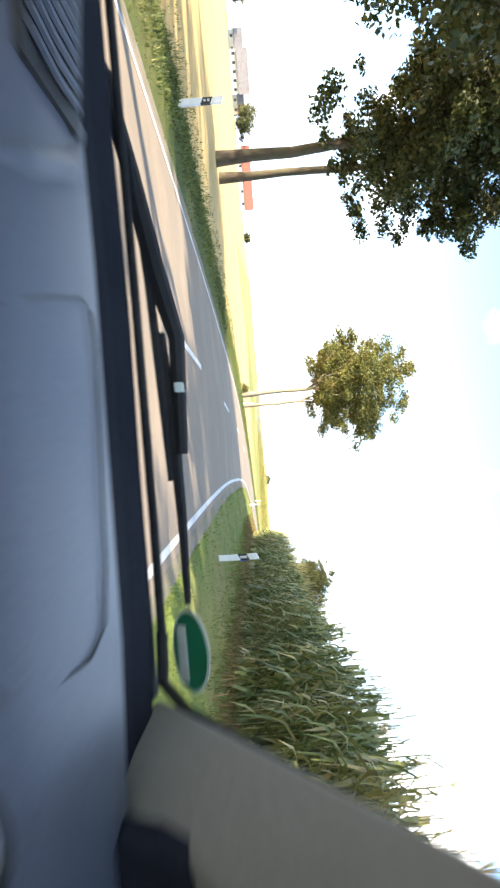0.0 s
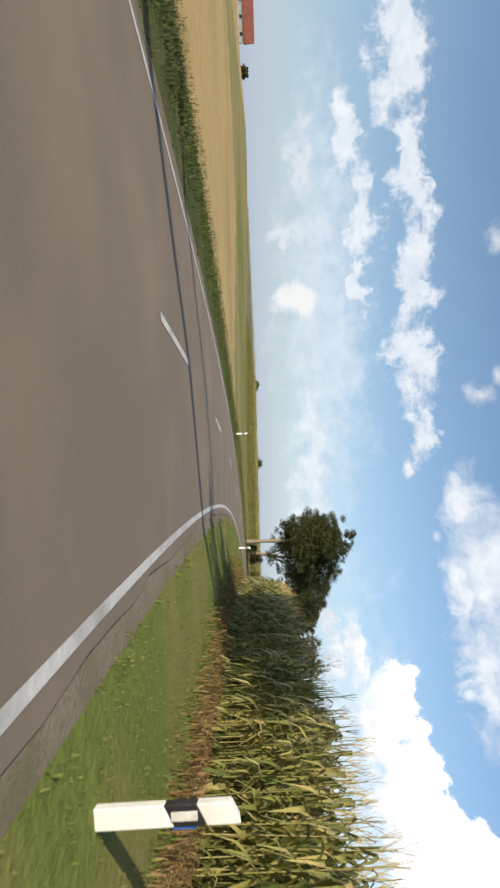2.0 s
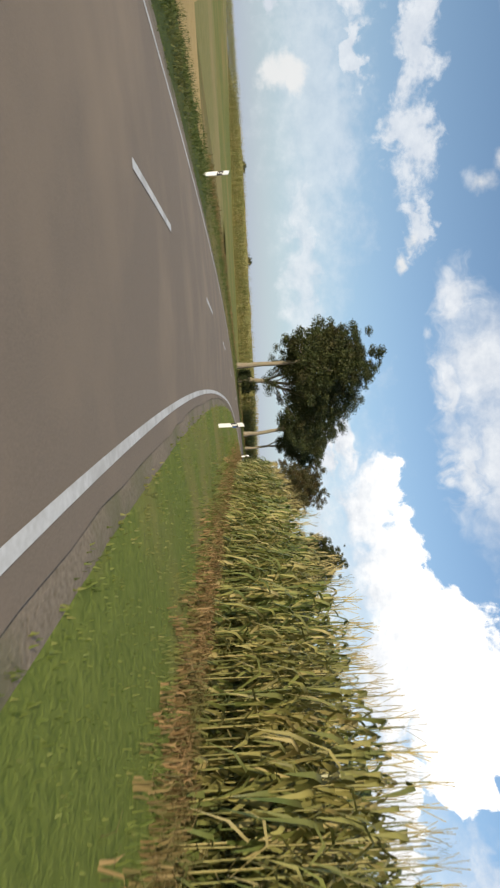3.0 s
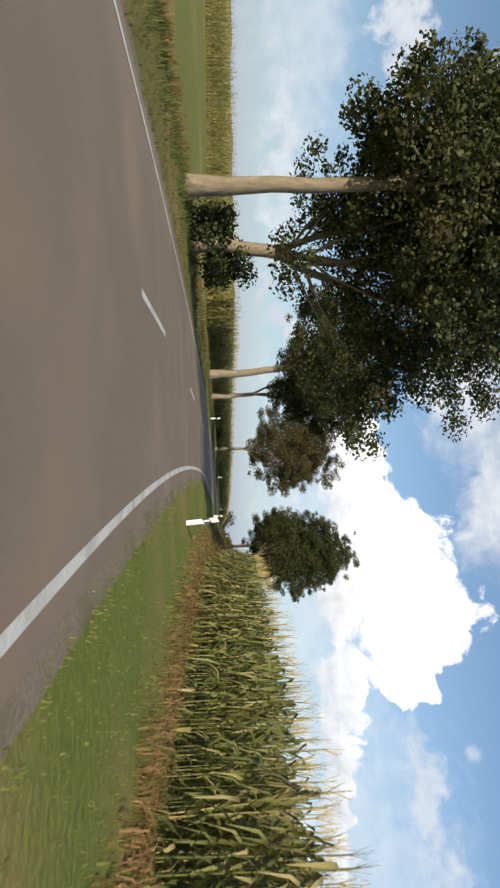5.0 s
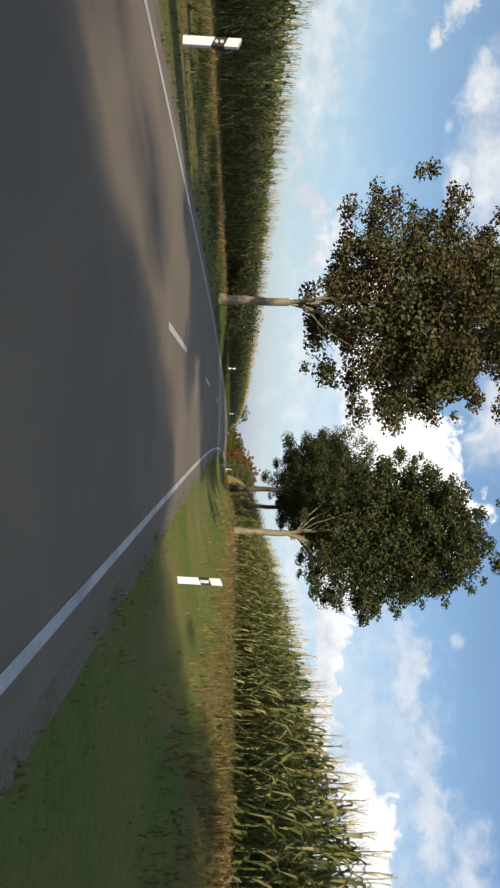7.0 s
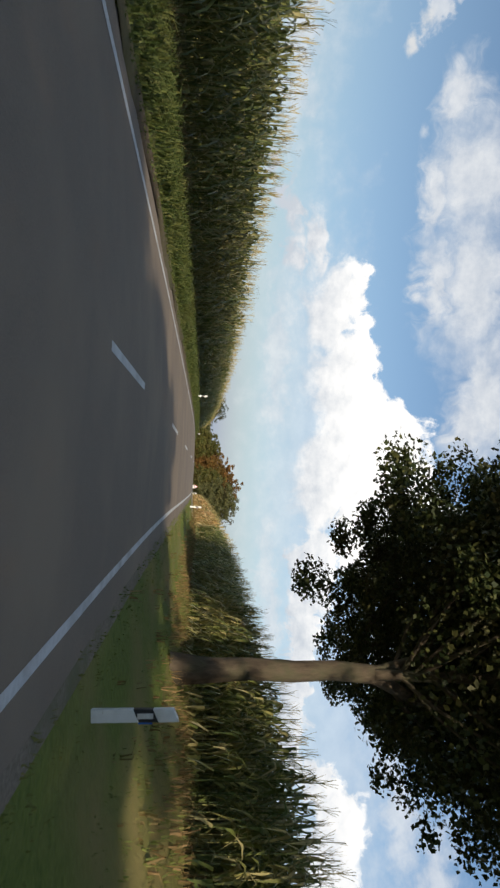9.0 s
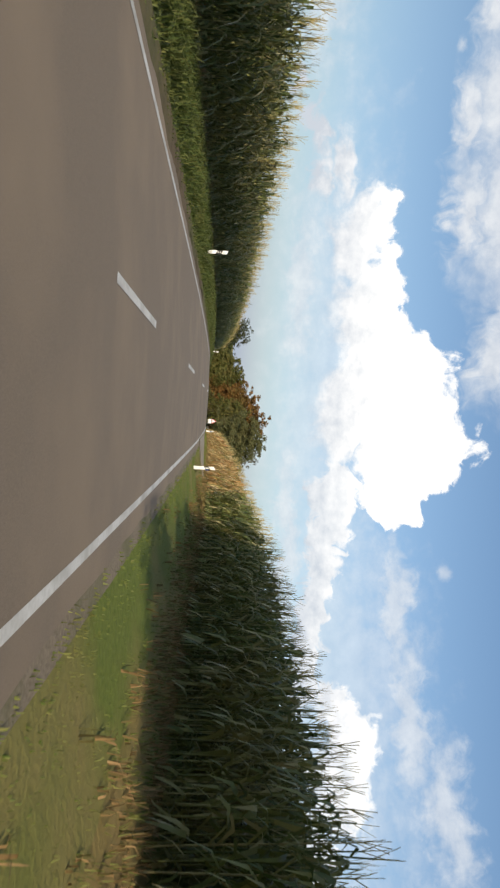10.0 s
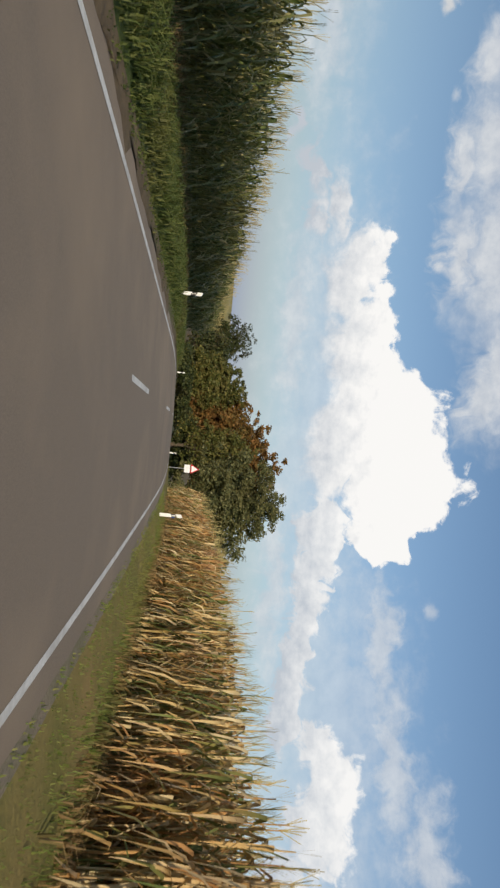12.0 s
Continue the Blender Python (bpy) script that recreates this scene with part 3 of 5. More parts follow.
def maize_plant(rng, dry):
    """One maize plant 1 m high per unit: verts, quads, material of each quad (0 leaf, 1 tassel)."""
    V, Q, K = [], [], []

    def add(pts, quads, k):
        base = len(V)
        V.extend(pts)
        Q.extend([[base + i for i in q] for q in quads])
        K.extend([k] * len(quads))

    lean = rng.normal(0, 0.025, 2)
    ring = [(0.006 * math.cos(a), 0.006 * math.sin(a)) for a in (0, 2.1, 4.2)]
    add([(x, y, 0) for x, y in ring] + [(lean[0] + x * 0.6, lean[1] + y * 0.6, 0.92) for x, y in ring],
        [(0, 1, 4, 3), (1, 2, 5, 4), (2, 0, 3, 5)], 0)
    turn = rng.uniform(0, math.pi)
    for k in range(12):
        z = 0.09 + 0.066 * k + rng.normal(0, 0.012)
        a = turn + math.pi * k + rng.normal(0, 0.4)
        late = (1.0, 0.8, 0.62, 0.5, 0.4)[max(0, k - 7)]
        reach = rng.uniform(0.18, 0.28) * (0.7 if k < 2 else late)
        rise = rng.uniform(0.1, 0.24) * (0.25 if k < 2 else late)
        droop = rng.uniform(0.15, 0.5) * (1.5 if dry else 1.0)
        wide = rng.uniform(0.010, 0.0155) * (0.85 if dry else 1)
        twist = rng.normal(0, 0.5)
        pts = []
        for u, w in ((0, 0.6), (0.38, 1.0), (0.72, 0.8), (1.0, 0.08)):
            r = reach * (u - 0.12 * u * u)
            h = z + rise * math.sin(min(1.0, u * 1.25) * math.pi * 0.5) - droop * max(0, u - 0.3) ** 1.6
            tw = twist * u
            px, py = -math.sin(a) * math.cos(tw), math.cos(a) * math.cos(tw)
            cx, cy = lean[0] * h + r * math.cos(a), lean[1] * h + r * math.sin(a)
            for sgn in (-1, 1):
                pts.append((cx + sgn * px * wide * w, cy + sgn * py * wide * w, max(0.01, h + sgn * wide * w * math.sin(tw))))
        add(pts, [(2 * j, 2 * j + 2, 2 * j + 3, 2 * j + 1) for j in range(3)], 0)
    for k in range(4):
        a, t = rng.uniform(0, 6.28), rng.uniform(0.1, 0.35) if k else 0.05
        dx, dy, top = 0.09 * t * math.cos(a) * 2, 0.09 * t * math.sin(a) * 2, 0.93 + rng.uniform(0.05, 0.09) * (1.2 - t)
        bx, by = lean[0], lean[1]
        add([(bx - 0.0022, by, 0.9), (bx + 0.0022, by, 0.9), (bx + dx + 0.0016, by + dy, top), (bx + dx - 0.0016, by + dy + 0.001, top)], [(0, 1, 2, 3)], 1)
    return np.array(V), np.array(Q), np.array(K)


def stand(name, s, o, tall, mat, label, seed, dry=False):
    """A stand of maize: a plant at each s, o."""
    rng = np.random.default_rng(seed)
    kinds = [maize_plant(rng, dry) for _ in range(14)]
    x, y = on_line(s, o)
    z = height(s, o) - 0.03
    V, Q, K, base = [], [], [], 0
    pick = rng.integers(0, len(kinds), len(s))
    for k, (v, q, m) in enumerate(kinds):
        idx = np.nonzero(pick == k)[0]
        n = len(idx)
        if not n:
            continue
        h = tall[idx] * rng.normal(1, 0.055, n).clip(0.8, 1.12)
        a = rng.uniform(0, 6.283, n)
        c, sn = np.cos(a)[:, None], np.sin(a)[:, None]
        spread = h * rng.uniform(0.85, 1.1, n)
        P = np.stack([(v[None, :, 0] * c - v[None, :, 1] * sn) * spread[:, None] + x[idx][:, None],
                      (v[None, :, 0] * sn + v[None, :, 1] * c) * spread[:, None] + y[idx][:, None],
                      v[None, :, 2] * h[:, None] + z[idx][:, None]], -1)
        V.append(P.reshape(-1, 3))
        Q.append((q[None] + (np.arange(n) * len(v))[:, None, None]).reshape(-1, 4) + base)
        K.append(np.tile(m, n))
        base += n * len(v)
    ob = new(name, quads_mesh(name, np.concatenate(V), np.concatenate(Q), [mat, M_TASSEL], np.concatenate(K)))
    return tagged(ob, label, "maize", "", "stuff")


def right_edge(s):
    return np.interp(s, [-60, 30, 90, 140, 175, 200, 225, 262, 285, 300, 330, 400], [5.9, 5.8, 5.2, 5.4, 5.6, 7.2, 8.6, 8.4, 6.4, 6.2, 5.6, 5.4])


def right_tall(s):
    return np.interp(s, [-60, 17, 27, 105, 122, 155, 185, 240, 262, 285, 312, 330, 400], [3.7, 3.7, 2.95, 2.9, 2.62, 2.6, 2.9, 3.0, 3.0, 3.3, 3.3, 3.05, 2.85])


def left_edge(s):
    return np.interp(s, [186, 200, 235, 262, 290, 400], [-15.5, -13.6, -12.4, -8.6, -8.2, -7.6])


def rows_right(s0, s1, spacing, rows, seed):
    rng = np.random.default_rng(seed)
    S, O = [], []
    for r in range(rows):
        s = np.arange(s0, s1, spacing) + rng.normal(0, 0.05, len(np.arange(s0, s1, spacing)))
        S.append(s)
        O.append(right_edge(s) + 0.72 * r + rng.normal(0, 0.07, len(s)))
    return np.concatenate(S), np.concatenate(O)


s_, o_ = rows_right(-20, 60, 0.18, 4, 20)
stand("maize_stand", s_, o_, right_tall(s_), M_MAIZE, "tall green maize beside the verge", 30)
s_, o_ = rows_right(60, 128.2, 0.17, 4, 21)
stand("maize_stand", s_, o_, right_tall(s_), M_MAIZE_GOLD, "tall ripening maize with yellowing leaves beside the verge", 31)
s_, o_ = rows_right(128, 327, 0.18, 3, 22)
stand("maize_stand", s_, o_, right_tall(s_), M_MAIZE, "tall green maize with tassels beside the verge", 32)
s_, o_ = rows_right(327, 392, 0.17, 5, 23)
stand("dry_maize_stand", s_, o_, right_tall(s_), M_MAIZE_DRY, "withered golden brown maize beside the verge", 33, True)

rng = np.random.default_rng(24)
S_, O_ = [], []
for r in range(3):
    s_ = np.arange(204, 392, 0.19) + rng.normal(0, 0.05, len(np.arange(204, 392, 0.19)))
    S_.append(s_)
    O_.append(left_edge(s_) - 0.72 * r + rng.normal(0, 0.07, len(s_)))
for r in range(3):
    o_ = -np.arange(15, 168, 0.24) + rng.normal(0, 0.06, len(np.arange(15, 168, 0.24)))
    S_.append(203.5 + 0.75 * r + 0.17 * (-o_ - 15) + rng.normal(0, 0.1, len(o_)))
    O_.append(o_)
cut = len(S_) - 3
s_, o_ = np.concatenate(S_[:cut]), np.concatenate(O_[:cut])
stand("maize_stand", s_, o_, np.full(len(s_), 2.85), M_MAIZE, "tall dark green maize with tassels in shade beside the verge", 34)
# the field end towards the sun takes the lightened leaves
s_, o_ = np.concatenate(S_[cut:]), np.concatenate(O_[cut:])
stand("maize_stand", s_, o_, 2.85 - 0.5 * smoothstep(62, 118, -o_), M_MAIZE_LIT, "yellowing maize along the end of the pasture, colour lightened as if sunlit", 35)


def inner_maize(name, s0, s1, edge, side, tall, mat, depth, label, seed, skew=0.0):
    """The crowded inside of a maize field: a ragged front and top of broad leaf masses."""
    s = np.arange(s0, s1, 0.4)
    rng = np.random.default_rng(seed)
    cols = np.r_[2.3, 2.35, 2.5, 2.9, 3.6, 4.4, 5.3, 6.3, 7.5, 9.0, 10.8, 13.0, np.linspace(15, depth, 26)]
    lift = np.r_[0.0, 0.4, 0.66, 0.78, 0.84, np.full(7, 0.86), 0.86 * (1 - smoothstep(0.5, 1.0, np.linspace(0, 1, 26)) * (0.9 if skew else 0.0))]
    ss = s[:, None] + skew * cols[None]
    oo = edge(s)[:, None] + side * (cols[None] + rng.normal(0, 0.12, (len(s), len(cols))))
    x, y = on_line(ss, oo)
    z = height(ss, oo) + lift[None] * tall(s)[:, None] + rng.normal(0, 0.12, ss.shape) * (lift[None] > 0)
    if skew:
        z[0] = height(ss[0], oo[0])
    q = grid_quads(len(s), len(cols))
    ob = new(name, quads_mesh(name, np.stack([x, y, z], -1).reshape(-1, 3), q if side < 0 else q[:, ::-1], [mat]))
    return tagged(ob, label, "maize", "", "stuff")


def flat(v):
    return lambda s: np.full(np.shape(s), v)


inner_maize("maize_canopy", -20, 128, right_edge, 1, right_tall, M_CANOPY, 60, "dense leafy inside of the ripening maize field", 41)
inner_maize("maize_canopy", 128, 327, right_edge, 1, right_tall, M_CANOPY, 60, "dense leafy inside of the green maize field", 42)
inner_maize("maize_canopy", 327, 392, right_edge, 1, right_tall, M_CANOPY_DRY, 50, "dense leafy inside of the withered maize field", 43)
inner_maize("maize_canopy", 205.6, 392, left_edge, -1, flat(2.8), M_CANOPY, 102, "dense leafy inside of the maize field", 44, 0.17)

# ---------------------------------------------------------------- grass


def grass(name, s, o, tall, mat, label, seed, blades=5, wide=0.014, bend=0.0):
    rng = np.random.default_rng(seed)
    x, y = on_line(s, o)
    z = height(s, o)
    n = len(s)
    x, y, z, t = (np.repeat(v, blades) for v in (x, y, z, tall))
    m = n * blades
    x, y = x + rng.normal(0, 0.05, m), y + rng.normal(0, 0.05, m)
    t = t * rng.uniform(0.55, 1.15, m)
    a, b = rng.uniform(0, 6.283, m), rng.uniform(0, 6.283, m)
    lean = rng.uniform(0.1, 0.6, m) * t
    w = wide * rng.uniform(0.7, 1.4, m)
    px, py = np.cos(b) * w, np.sin(b) * w
    tx, ty = x + lean * np.cos(a), y + lean * np.sin(a)
    mx, my, mz = x * 0.62 + tx * 0.38, y * 0.62 + ty * 0.38, z + t * 0.6
    ex, ey, ez = tx + bend * t * np.cos(a), ty + bend * t * np.sin(a), z + t * (1 - 0.5 * bend)
    P = np.stack([np.stack([x - px, y - py, z - 0.02], -1), np.stack([x + px, y + py, z - 0.02], -1),
                  np.stack([mx + px * 0.75, my + py * 0.75, mz], -1), np.stack([mx - px * 0.75, my - py * 0.75, mz], -1),
                  np.stack([ex + px * 0.2, ey + py * 0.2, ez], -1), np.stack([ex - px * 0.2, ey - py * 0.2, ez], -1)], 1)
    if not bend:
        P = P[:, [0, 1, 4, 5]]
        q = np.arange(4 * m).reshape(-1, 4)
    else:
        q = (6 * np.arange(m))[:, None, None] + np.array([[0, 1, 2, 3], [3, 2, 4, 5]])[None]
    ob = new(name, quads_mesh(name, P.reshape(-1, 3), q.reshape(-1, 4), [mat]))
    return tagged(ob, label, "grass", "", "stuff")


rng = np.random.default_rng(51)
n = 24000
s_ = rng.uniform(2, 372, n)
u_ = rng.uniform(0, 1, n)
o_ = right_line(s_) + 0.5 + u_ * (right_edge(s_) - right_line(s_) - 0.75)
clear = ~((s_ > 323.5) & (s_ < 334.5) & (o_ < 5.6))
s_, u_, o_ = s_[clear], u_[clear], o_[clear]
n = len(s_)
grass("verge_grass", s_, o_, 0.05 + 0.13 * smoothstep(0.25, 0.9, u_) * rng.uniform(0.4, 1.3, n), M_GRASS, "short green roadside grass", 52, 4, 0.011)
n = 11000
s_ = rng.uniform(2, 380, n)
o_ = right_edge(s_) + 0.1 - np.abs(rng.normal(0, 0.14 + 0.12 * smoothstep(186, 200, s_) * (1 - smoothstep(318, 335, s_)), n)) * (right_edge(s_) - right_line(s_))
grass("dry_grass", s_, o_, rng.uniform(0.12, 0.42, n) + 0.2 * (rng.uniform(0, 1, n) > 0.9), M_STRAW, "rusty dry grass and weeds along the maize", 53, 4, 0.013, 0.5)
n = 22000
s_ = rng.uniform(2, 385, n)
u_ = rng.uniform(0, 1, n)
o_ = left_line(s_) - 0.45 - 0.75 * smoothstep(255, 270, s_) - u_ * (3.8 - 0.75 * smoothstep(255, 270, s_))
grass("verge_grass", s_, o_, (0.06 + 0.16 * smoothstep(0.1, 0.6, u_) * rng.uniform(0.4, 1.3, n)) * (0.6 + 0.4 * smoothstep(112, 130, s_)), M_GRASS_DARK, "uneven dark green roadside grass", 54, 4, 0.012)
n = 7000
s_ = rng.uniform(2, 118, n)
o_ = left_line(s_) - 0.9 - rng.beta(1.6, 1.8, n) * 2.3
grass("tall_weeds", s_, o_, rng.uniform(0.06, 0.17, n), M_GRASS_DARK, "dark green weeds along the stubble field", 55, 4, 0.012, 0.4)
n = 5000
s_ = rng.uniform(122, 385, n)
o_ = left_line(s_) - 3.2 - np.abs(rng.normal(0, 0.9, n))
grass("dry_grass", s_, o_, rng.uniform(0.15, 0.45, n), M_STRAW, "brown dry grass at the foot of the maize", 56, 5, 0.012, 0.5)
n = 12000
s_ = np.where(rng.uniform(0, 1, n) < 0.4, rng.uniform(38, 108, n), rng.uniform(138, 242, n))
o_ = right_edge(s_) - 0.05 - np.minimum(np.abs(rng.normal(0, 0.2, n)), rng.uniform(0, 0.48, n)) * (right_edge(s_) - right_line(s_))
grass("dry_grass", s_, o_, rng.uniform(0.1, 0.34, n), M_STRAW, "rusty withered grass in a band along the maize", 58, 5, 0.013, 0.5)
# dark blade colour, partly their own, partly in place of a tree's shade
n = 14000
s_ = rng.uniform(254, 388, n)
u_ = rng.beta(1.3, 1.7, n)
grass("tall_weeds", s_, left_line(s_) - 0.5 - u_ * 3.0, (0.1 + 0.3 * smoothstep(0.1, 0.3, u_) * (1 - 0.4 * smoothstep(0.6, 1.0, u_))) * rng.uniform(0.45, 1.2, n), M_GRASS_DARK, "rough dark green grass and weeds beside the maize, some shade in the colour", 57, 5, 0.013, 0.45)

# ---------------------------------------------------------------- trees


def tube(points, radii, sides, V, Q):
    """A bent, tapering limb."""
    points = np.array(points, float)
    d = np.gradient(points, axis=0)
    base = len(V)
    for p, t, r in zip(points, d, radii):
        t = t / (np.linalg.norm(t) + 1e-9)
        a = np.cross(t, (0.31, 0.95, 0.1))
        a = a / (np.linalg.norm(a) + 1e-9)
        b = np.cross(t, a)
        for k in range(sides):
            g = 2 * math.pi * k / sides
            V.append(p + r * (a * math.cos(g) + b * math.sin(g)))
    for i in range(len(points) - 1):
        for k in range(sides):
            j = (k + 1) % sides
            Q.append([base + i * sides + k, base + i * sides + j, base + (i + 1) * sides + j, base + (i + 1) * sides + k])


def tree(x, y, tall, low, wide, thick, leaf, bark, label, seed, leaves=15000, leaf_size=0.2, clumps=90, lean=(0, 0), fork=0.45, z0=None,
         name="tree", egg=0.1, lobe=0.3, limb_parts=True, inner=0.2, stems=2, boughs=15, kink=(0, 0)):
    """A tree: a trunk that forks into stems, limbs from them out to the boughs, and on each bough uneven clumps of single leaves."""
    rng = np.random.default_rng(seed)
    base = ground_z(x, y) - 0.05 if z0 is None else z0
    root = new(name)
    root.location = (x, y, base)
    tagged(root, label, "tree")
    fork_z = fork * (low + (tall - low) * 0.62)
    mid, rz = (low + tall) / 2, (tall - low) * 0.535
    wide = wide * 1.1
    crotch = np.array([lean[0] * 0.35 + kink[0], lean[1] * 0.35 + kink[1], fork_z])
    # boughs, kept apart from one another
    B = []
    while len(B) < boughs:
        d = rng.normal(0, 1, 3)
        d /= np.linalg.norm(d)
        r = rng.uniform(0.5, 0.74) if B else 0.1
        c = np.array([d[0] * r * wide * (1 - egg * d[2]), d[1] * r * wide * (1 - egg * d[2]), d[2] * r * rz])
        near_ = min((np.linalg.norm((c - q) / (wide, wide, rz)) for q in B), default=9)
        if near_ > 0.95 / math.sqrt(boughs) + rng.uniform(-0.12, 0.2):
            B.append(c)
    B = np.array(B) + np.array([lean[0], lean[1], mid])
    big = rng.uniform(1 - lobe, 1 + 0.5 * lobe, boughs) * 0.43
    # trunk
    V, Q = [], []
    zs = np.linspace(0, 1, 6)
    bend = rng.normal(0, 0.05, (6, 2)) * np.sin(zs * math.pi)[:, None]
    pts = [np.array([crotch[0] * u**1.4 + bend[k, 0], crotch[1] * u**1.4 + bend[k, 1], fork_z * u]) for k, u in enumerate(zs)]
    rad = [thick * (1.35 if k == 0 else 1.08 if k == 1 else 1.0) * (1 - 0.22 * u) for k, u in enumerate(zs)]
    tube(pts, rad, 10, V, Q)
    if limb_parts:
        child("trunk", quads_mesh("trunk", np.array(V), np.array(Q), [bark], None, True), root)
    # stems
    ways, turn = [], rng.uniform(0, 6.28)
    for k in range(stems):
        a = turn + 6.283 * k / stems + rng.normal(0, 0.25)
        out = wide * rng.uniform(0.18, 0.34) * (0.25 if stems == 1 else 1)
        end = np.array([lean[0] + math.cos(a) * out, lean[1] + math.sin(a) * out, low + (tall - low) * rng.uniform(0.58, 0.76)])
        go = end - crotch
        way = [crotch - np.array([0, 0, 0.15]), crotch + go * (0.3, 0.3, 0.16), crotch + go * (0.62, 0.62, 0.42), crotch + go * (0.86, 0.86, 0.72), end]
        way = [q + rng.normal(0, 0.07, 3) * (j > 0) for j, q in enumerate(way)]
        r0 = thick * 0.8 / math.sqrt(max(1, stems * 0.8)) * rng.uniform(0.85, 1.05)
        if limb_parts:
            V, Q = [], []
        tube(way, [r0, r0 * 0.92, r0 * 0.72, r0 * 0.5, r0 * 0.25], 8, V, Q)
        if limb_parts:
            child("stem", quads_mesh("stem", np.array(V), np.array(Q), [bark], None, True), root)
        ways.append((np.array(way), r0))
    # limbs
    for c in B[1:] if limb_parts else B[1::2]:
        way, r0 = min(ways, key=lambda w: np.linalg.norm(w[0][3][:2] - c[:2]))
        u = float(np.clip((c[2] - crotch[2]) / (tall - crotch[2]) * 3.2 - 0.5 + rng.normal(0, 0.3), 0.5, 3.6))
        start = np.array([np.interp(u, range(5), way[:, k]) for k in range(3)])
        out = c - start
        near_p = start + out * (0.3, 0.3, 0.16) + np.array([0, 0, 0.1])
        mid_p = start + out * (0.62, 0.62, 0.5) + rng.normal(0, 0.12, 3)
        r1 = r0 * (0.92 - 0.2 * u) * rng.uniform(0.42, 0.62)
        if limb_parts:
            V, Q = [], []
        tube([start, near_p, mid_p, mid_p * 0.4 + c * 0.6, c], [r1, r1 * 0.85, r1 * 0.6, r1 * 0.42, r1 * 0.15], 6, V, Q)
        if limb_parts:
            child("limb", quads_mesh("limb", np.array(V), np.array(Q), [bark], None, True), root)
    if not limb_parts:
        child("trunk", quads_mesh("trunk", np.array(V), np.array(Q), [bark], None, True), root)
    # clumps of leaves over each bough
    pick = rng.choice(boughs, clumps, p=big**2 / (big**2).sum())
    d = rng.normal(0, 1, (clumps, 3)) + 0.45 * (B[pick] - (lean[0], lean[1], mid)) / (wide, wide, rz)
    d /= np.linalg.norm(d, axis=1)[:, None]
    C = B[pick] + d * (rng.uniform(0.1, 1, clumps) ** 0.4 * big[pick])[:, None] * np.array([wide, wide, rz * 0.9])
    size = rng.uniform(0.5, 1.4, clumps) * wide * 1.75 / math.sqrt(clumps)
    pick = rng.choice(clumps, leaves, p=size**2 / (size**2).sum())
    d = rng.normal(0, 1, (leaves, 3))
    d /= np.linalg.norm(d, axis=1)[:, None]
    P = C[pick] + d * (rng.uniform(0.02, 1, leaves) ** 0.55 * size[pick])[:, None] * np.array([1.12, 1.12, 0.8])
    fill = rng.uniform(0, 1, leaves) < inner
    inside = d * (rng.uniform(0, 1, leaves) ** 0.4 * 0.72)[:, None] * (1 - egg * d[:, 2:3] * np.array([1, 1, 0]))
    P[fill] = (inside * np.array([wide, wide, rz]) + np.array([lean[0], lean[1], mid]))[fill]
    P[:, 2] = np.maximum(P[:, 2], 0.06)
    a, tilt, sc = rng.uniform(0, 6.283, leaves), rng.normal(0, 0.6, leaves), leaf_size * rng.uniform(0.55, 1.35, leaves)
    e1 = np.stack([np.cos(a) * np.cos(tilt), np.sin(a) * np.cos(tilt), np.sin(tilt)], -1)
    up = d + np.array([0, 0, 0.6]) + rng.normal(0, 0.5, (leaves, 3))
    e2 = np.cross(up, e1)
    e2 /= np.linalg.norm(e2, axis=1)[:, None] + 1e-9
    e1, e2 = e1 * sc[:, None] * 0.62, e2 * sc[:, None] * 0.42
    W = np.stack([P - e1, P + e2 - 0.15 * e1, P + e1, P - e2 - 0.15 * e1], 1).reshape(-1, 3)
    child("crown", quads_mesh("crown", W, np.arange(4 * leaves).reshape(-1, 4), [leaf]), root)
    return root


def road_tree(s, o, *args, **kw):
    x, y = on_line(s, o)
    return tree(float(x), float(y), *args, **kw)


# tall trees beyond the left verge, mostly unseen, added to lay long shade on the first stretch of road
road_tree(-8.5, -12.4, 17.0, 3.6, 6.4, 0.28, M_LEAF, M_BARK_DARK, "tall dark green tree at the edge of the stubble", 97, 34000, 0.2, 240, fork=0.3, inner=0.35, boughs=20)
road_tree(2.6, -12.8, 17.5, 3.4, 6.4, 0.28, M_LEAF, M_BARK_DARK, "tall dark green tree at the edge of the stubble", 98, 34000, 0.2, 240, fork=0.3, inner=0.35, boughs=20)
road_tree(15.0, -13.4, 18.0, 3.4, 7.0, 0.28, M_LEAF, M_BARK_DARK, "tall dark green tree at the edge of the stubble", 99, 40000, 0.2, 260, fork=0.3, inner=0.35, boughs=22)
road_tree(3.0, -25.0, 18.5, 6.5, 6.6, 0.3, M_LEAF, M_BARK_DARK, "tall dark green tree standing in the stubble", 95, 40000, 0.2, 260, fork=0.4, inner=0.35, boughs=22)
road_tree(13.0, -28.0, 19.0, 6.5, 6.6, 0.3, M_LEAF, M_BARK_DARK, "tall dark green tree standing in the stubble", 96, 40000, 0.2, 260, fork=0.4, inner=0.35, boughs=22)
road_tree(29.4, -12.9, 18, 5.2, 5.2, 0.26, M_LEAF, M_BARK_DARK, "tall dark green tree behind the verge", 101, 48000, 0.17, 260, fork=0.66, egg=-0.4, lobe=0.45, stems=1, lean=(-0.8, -0.5), inner=0.14, boughs=19)
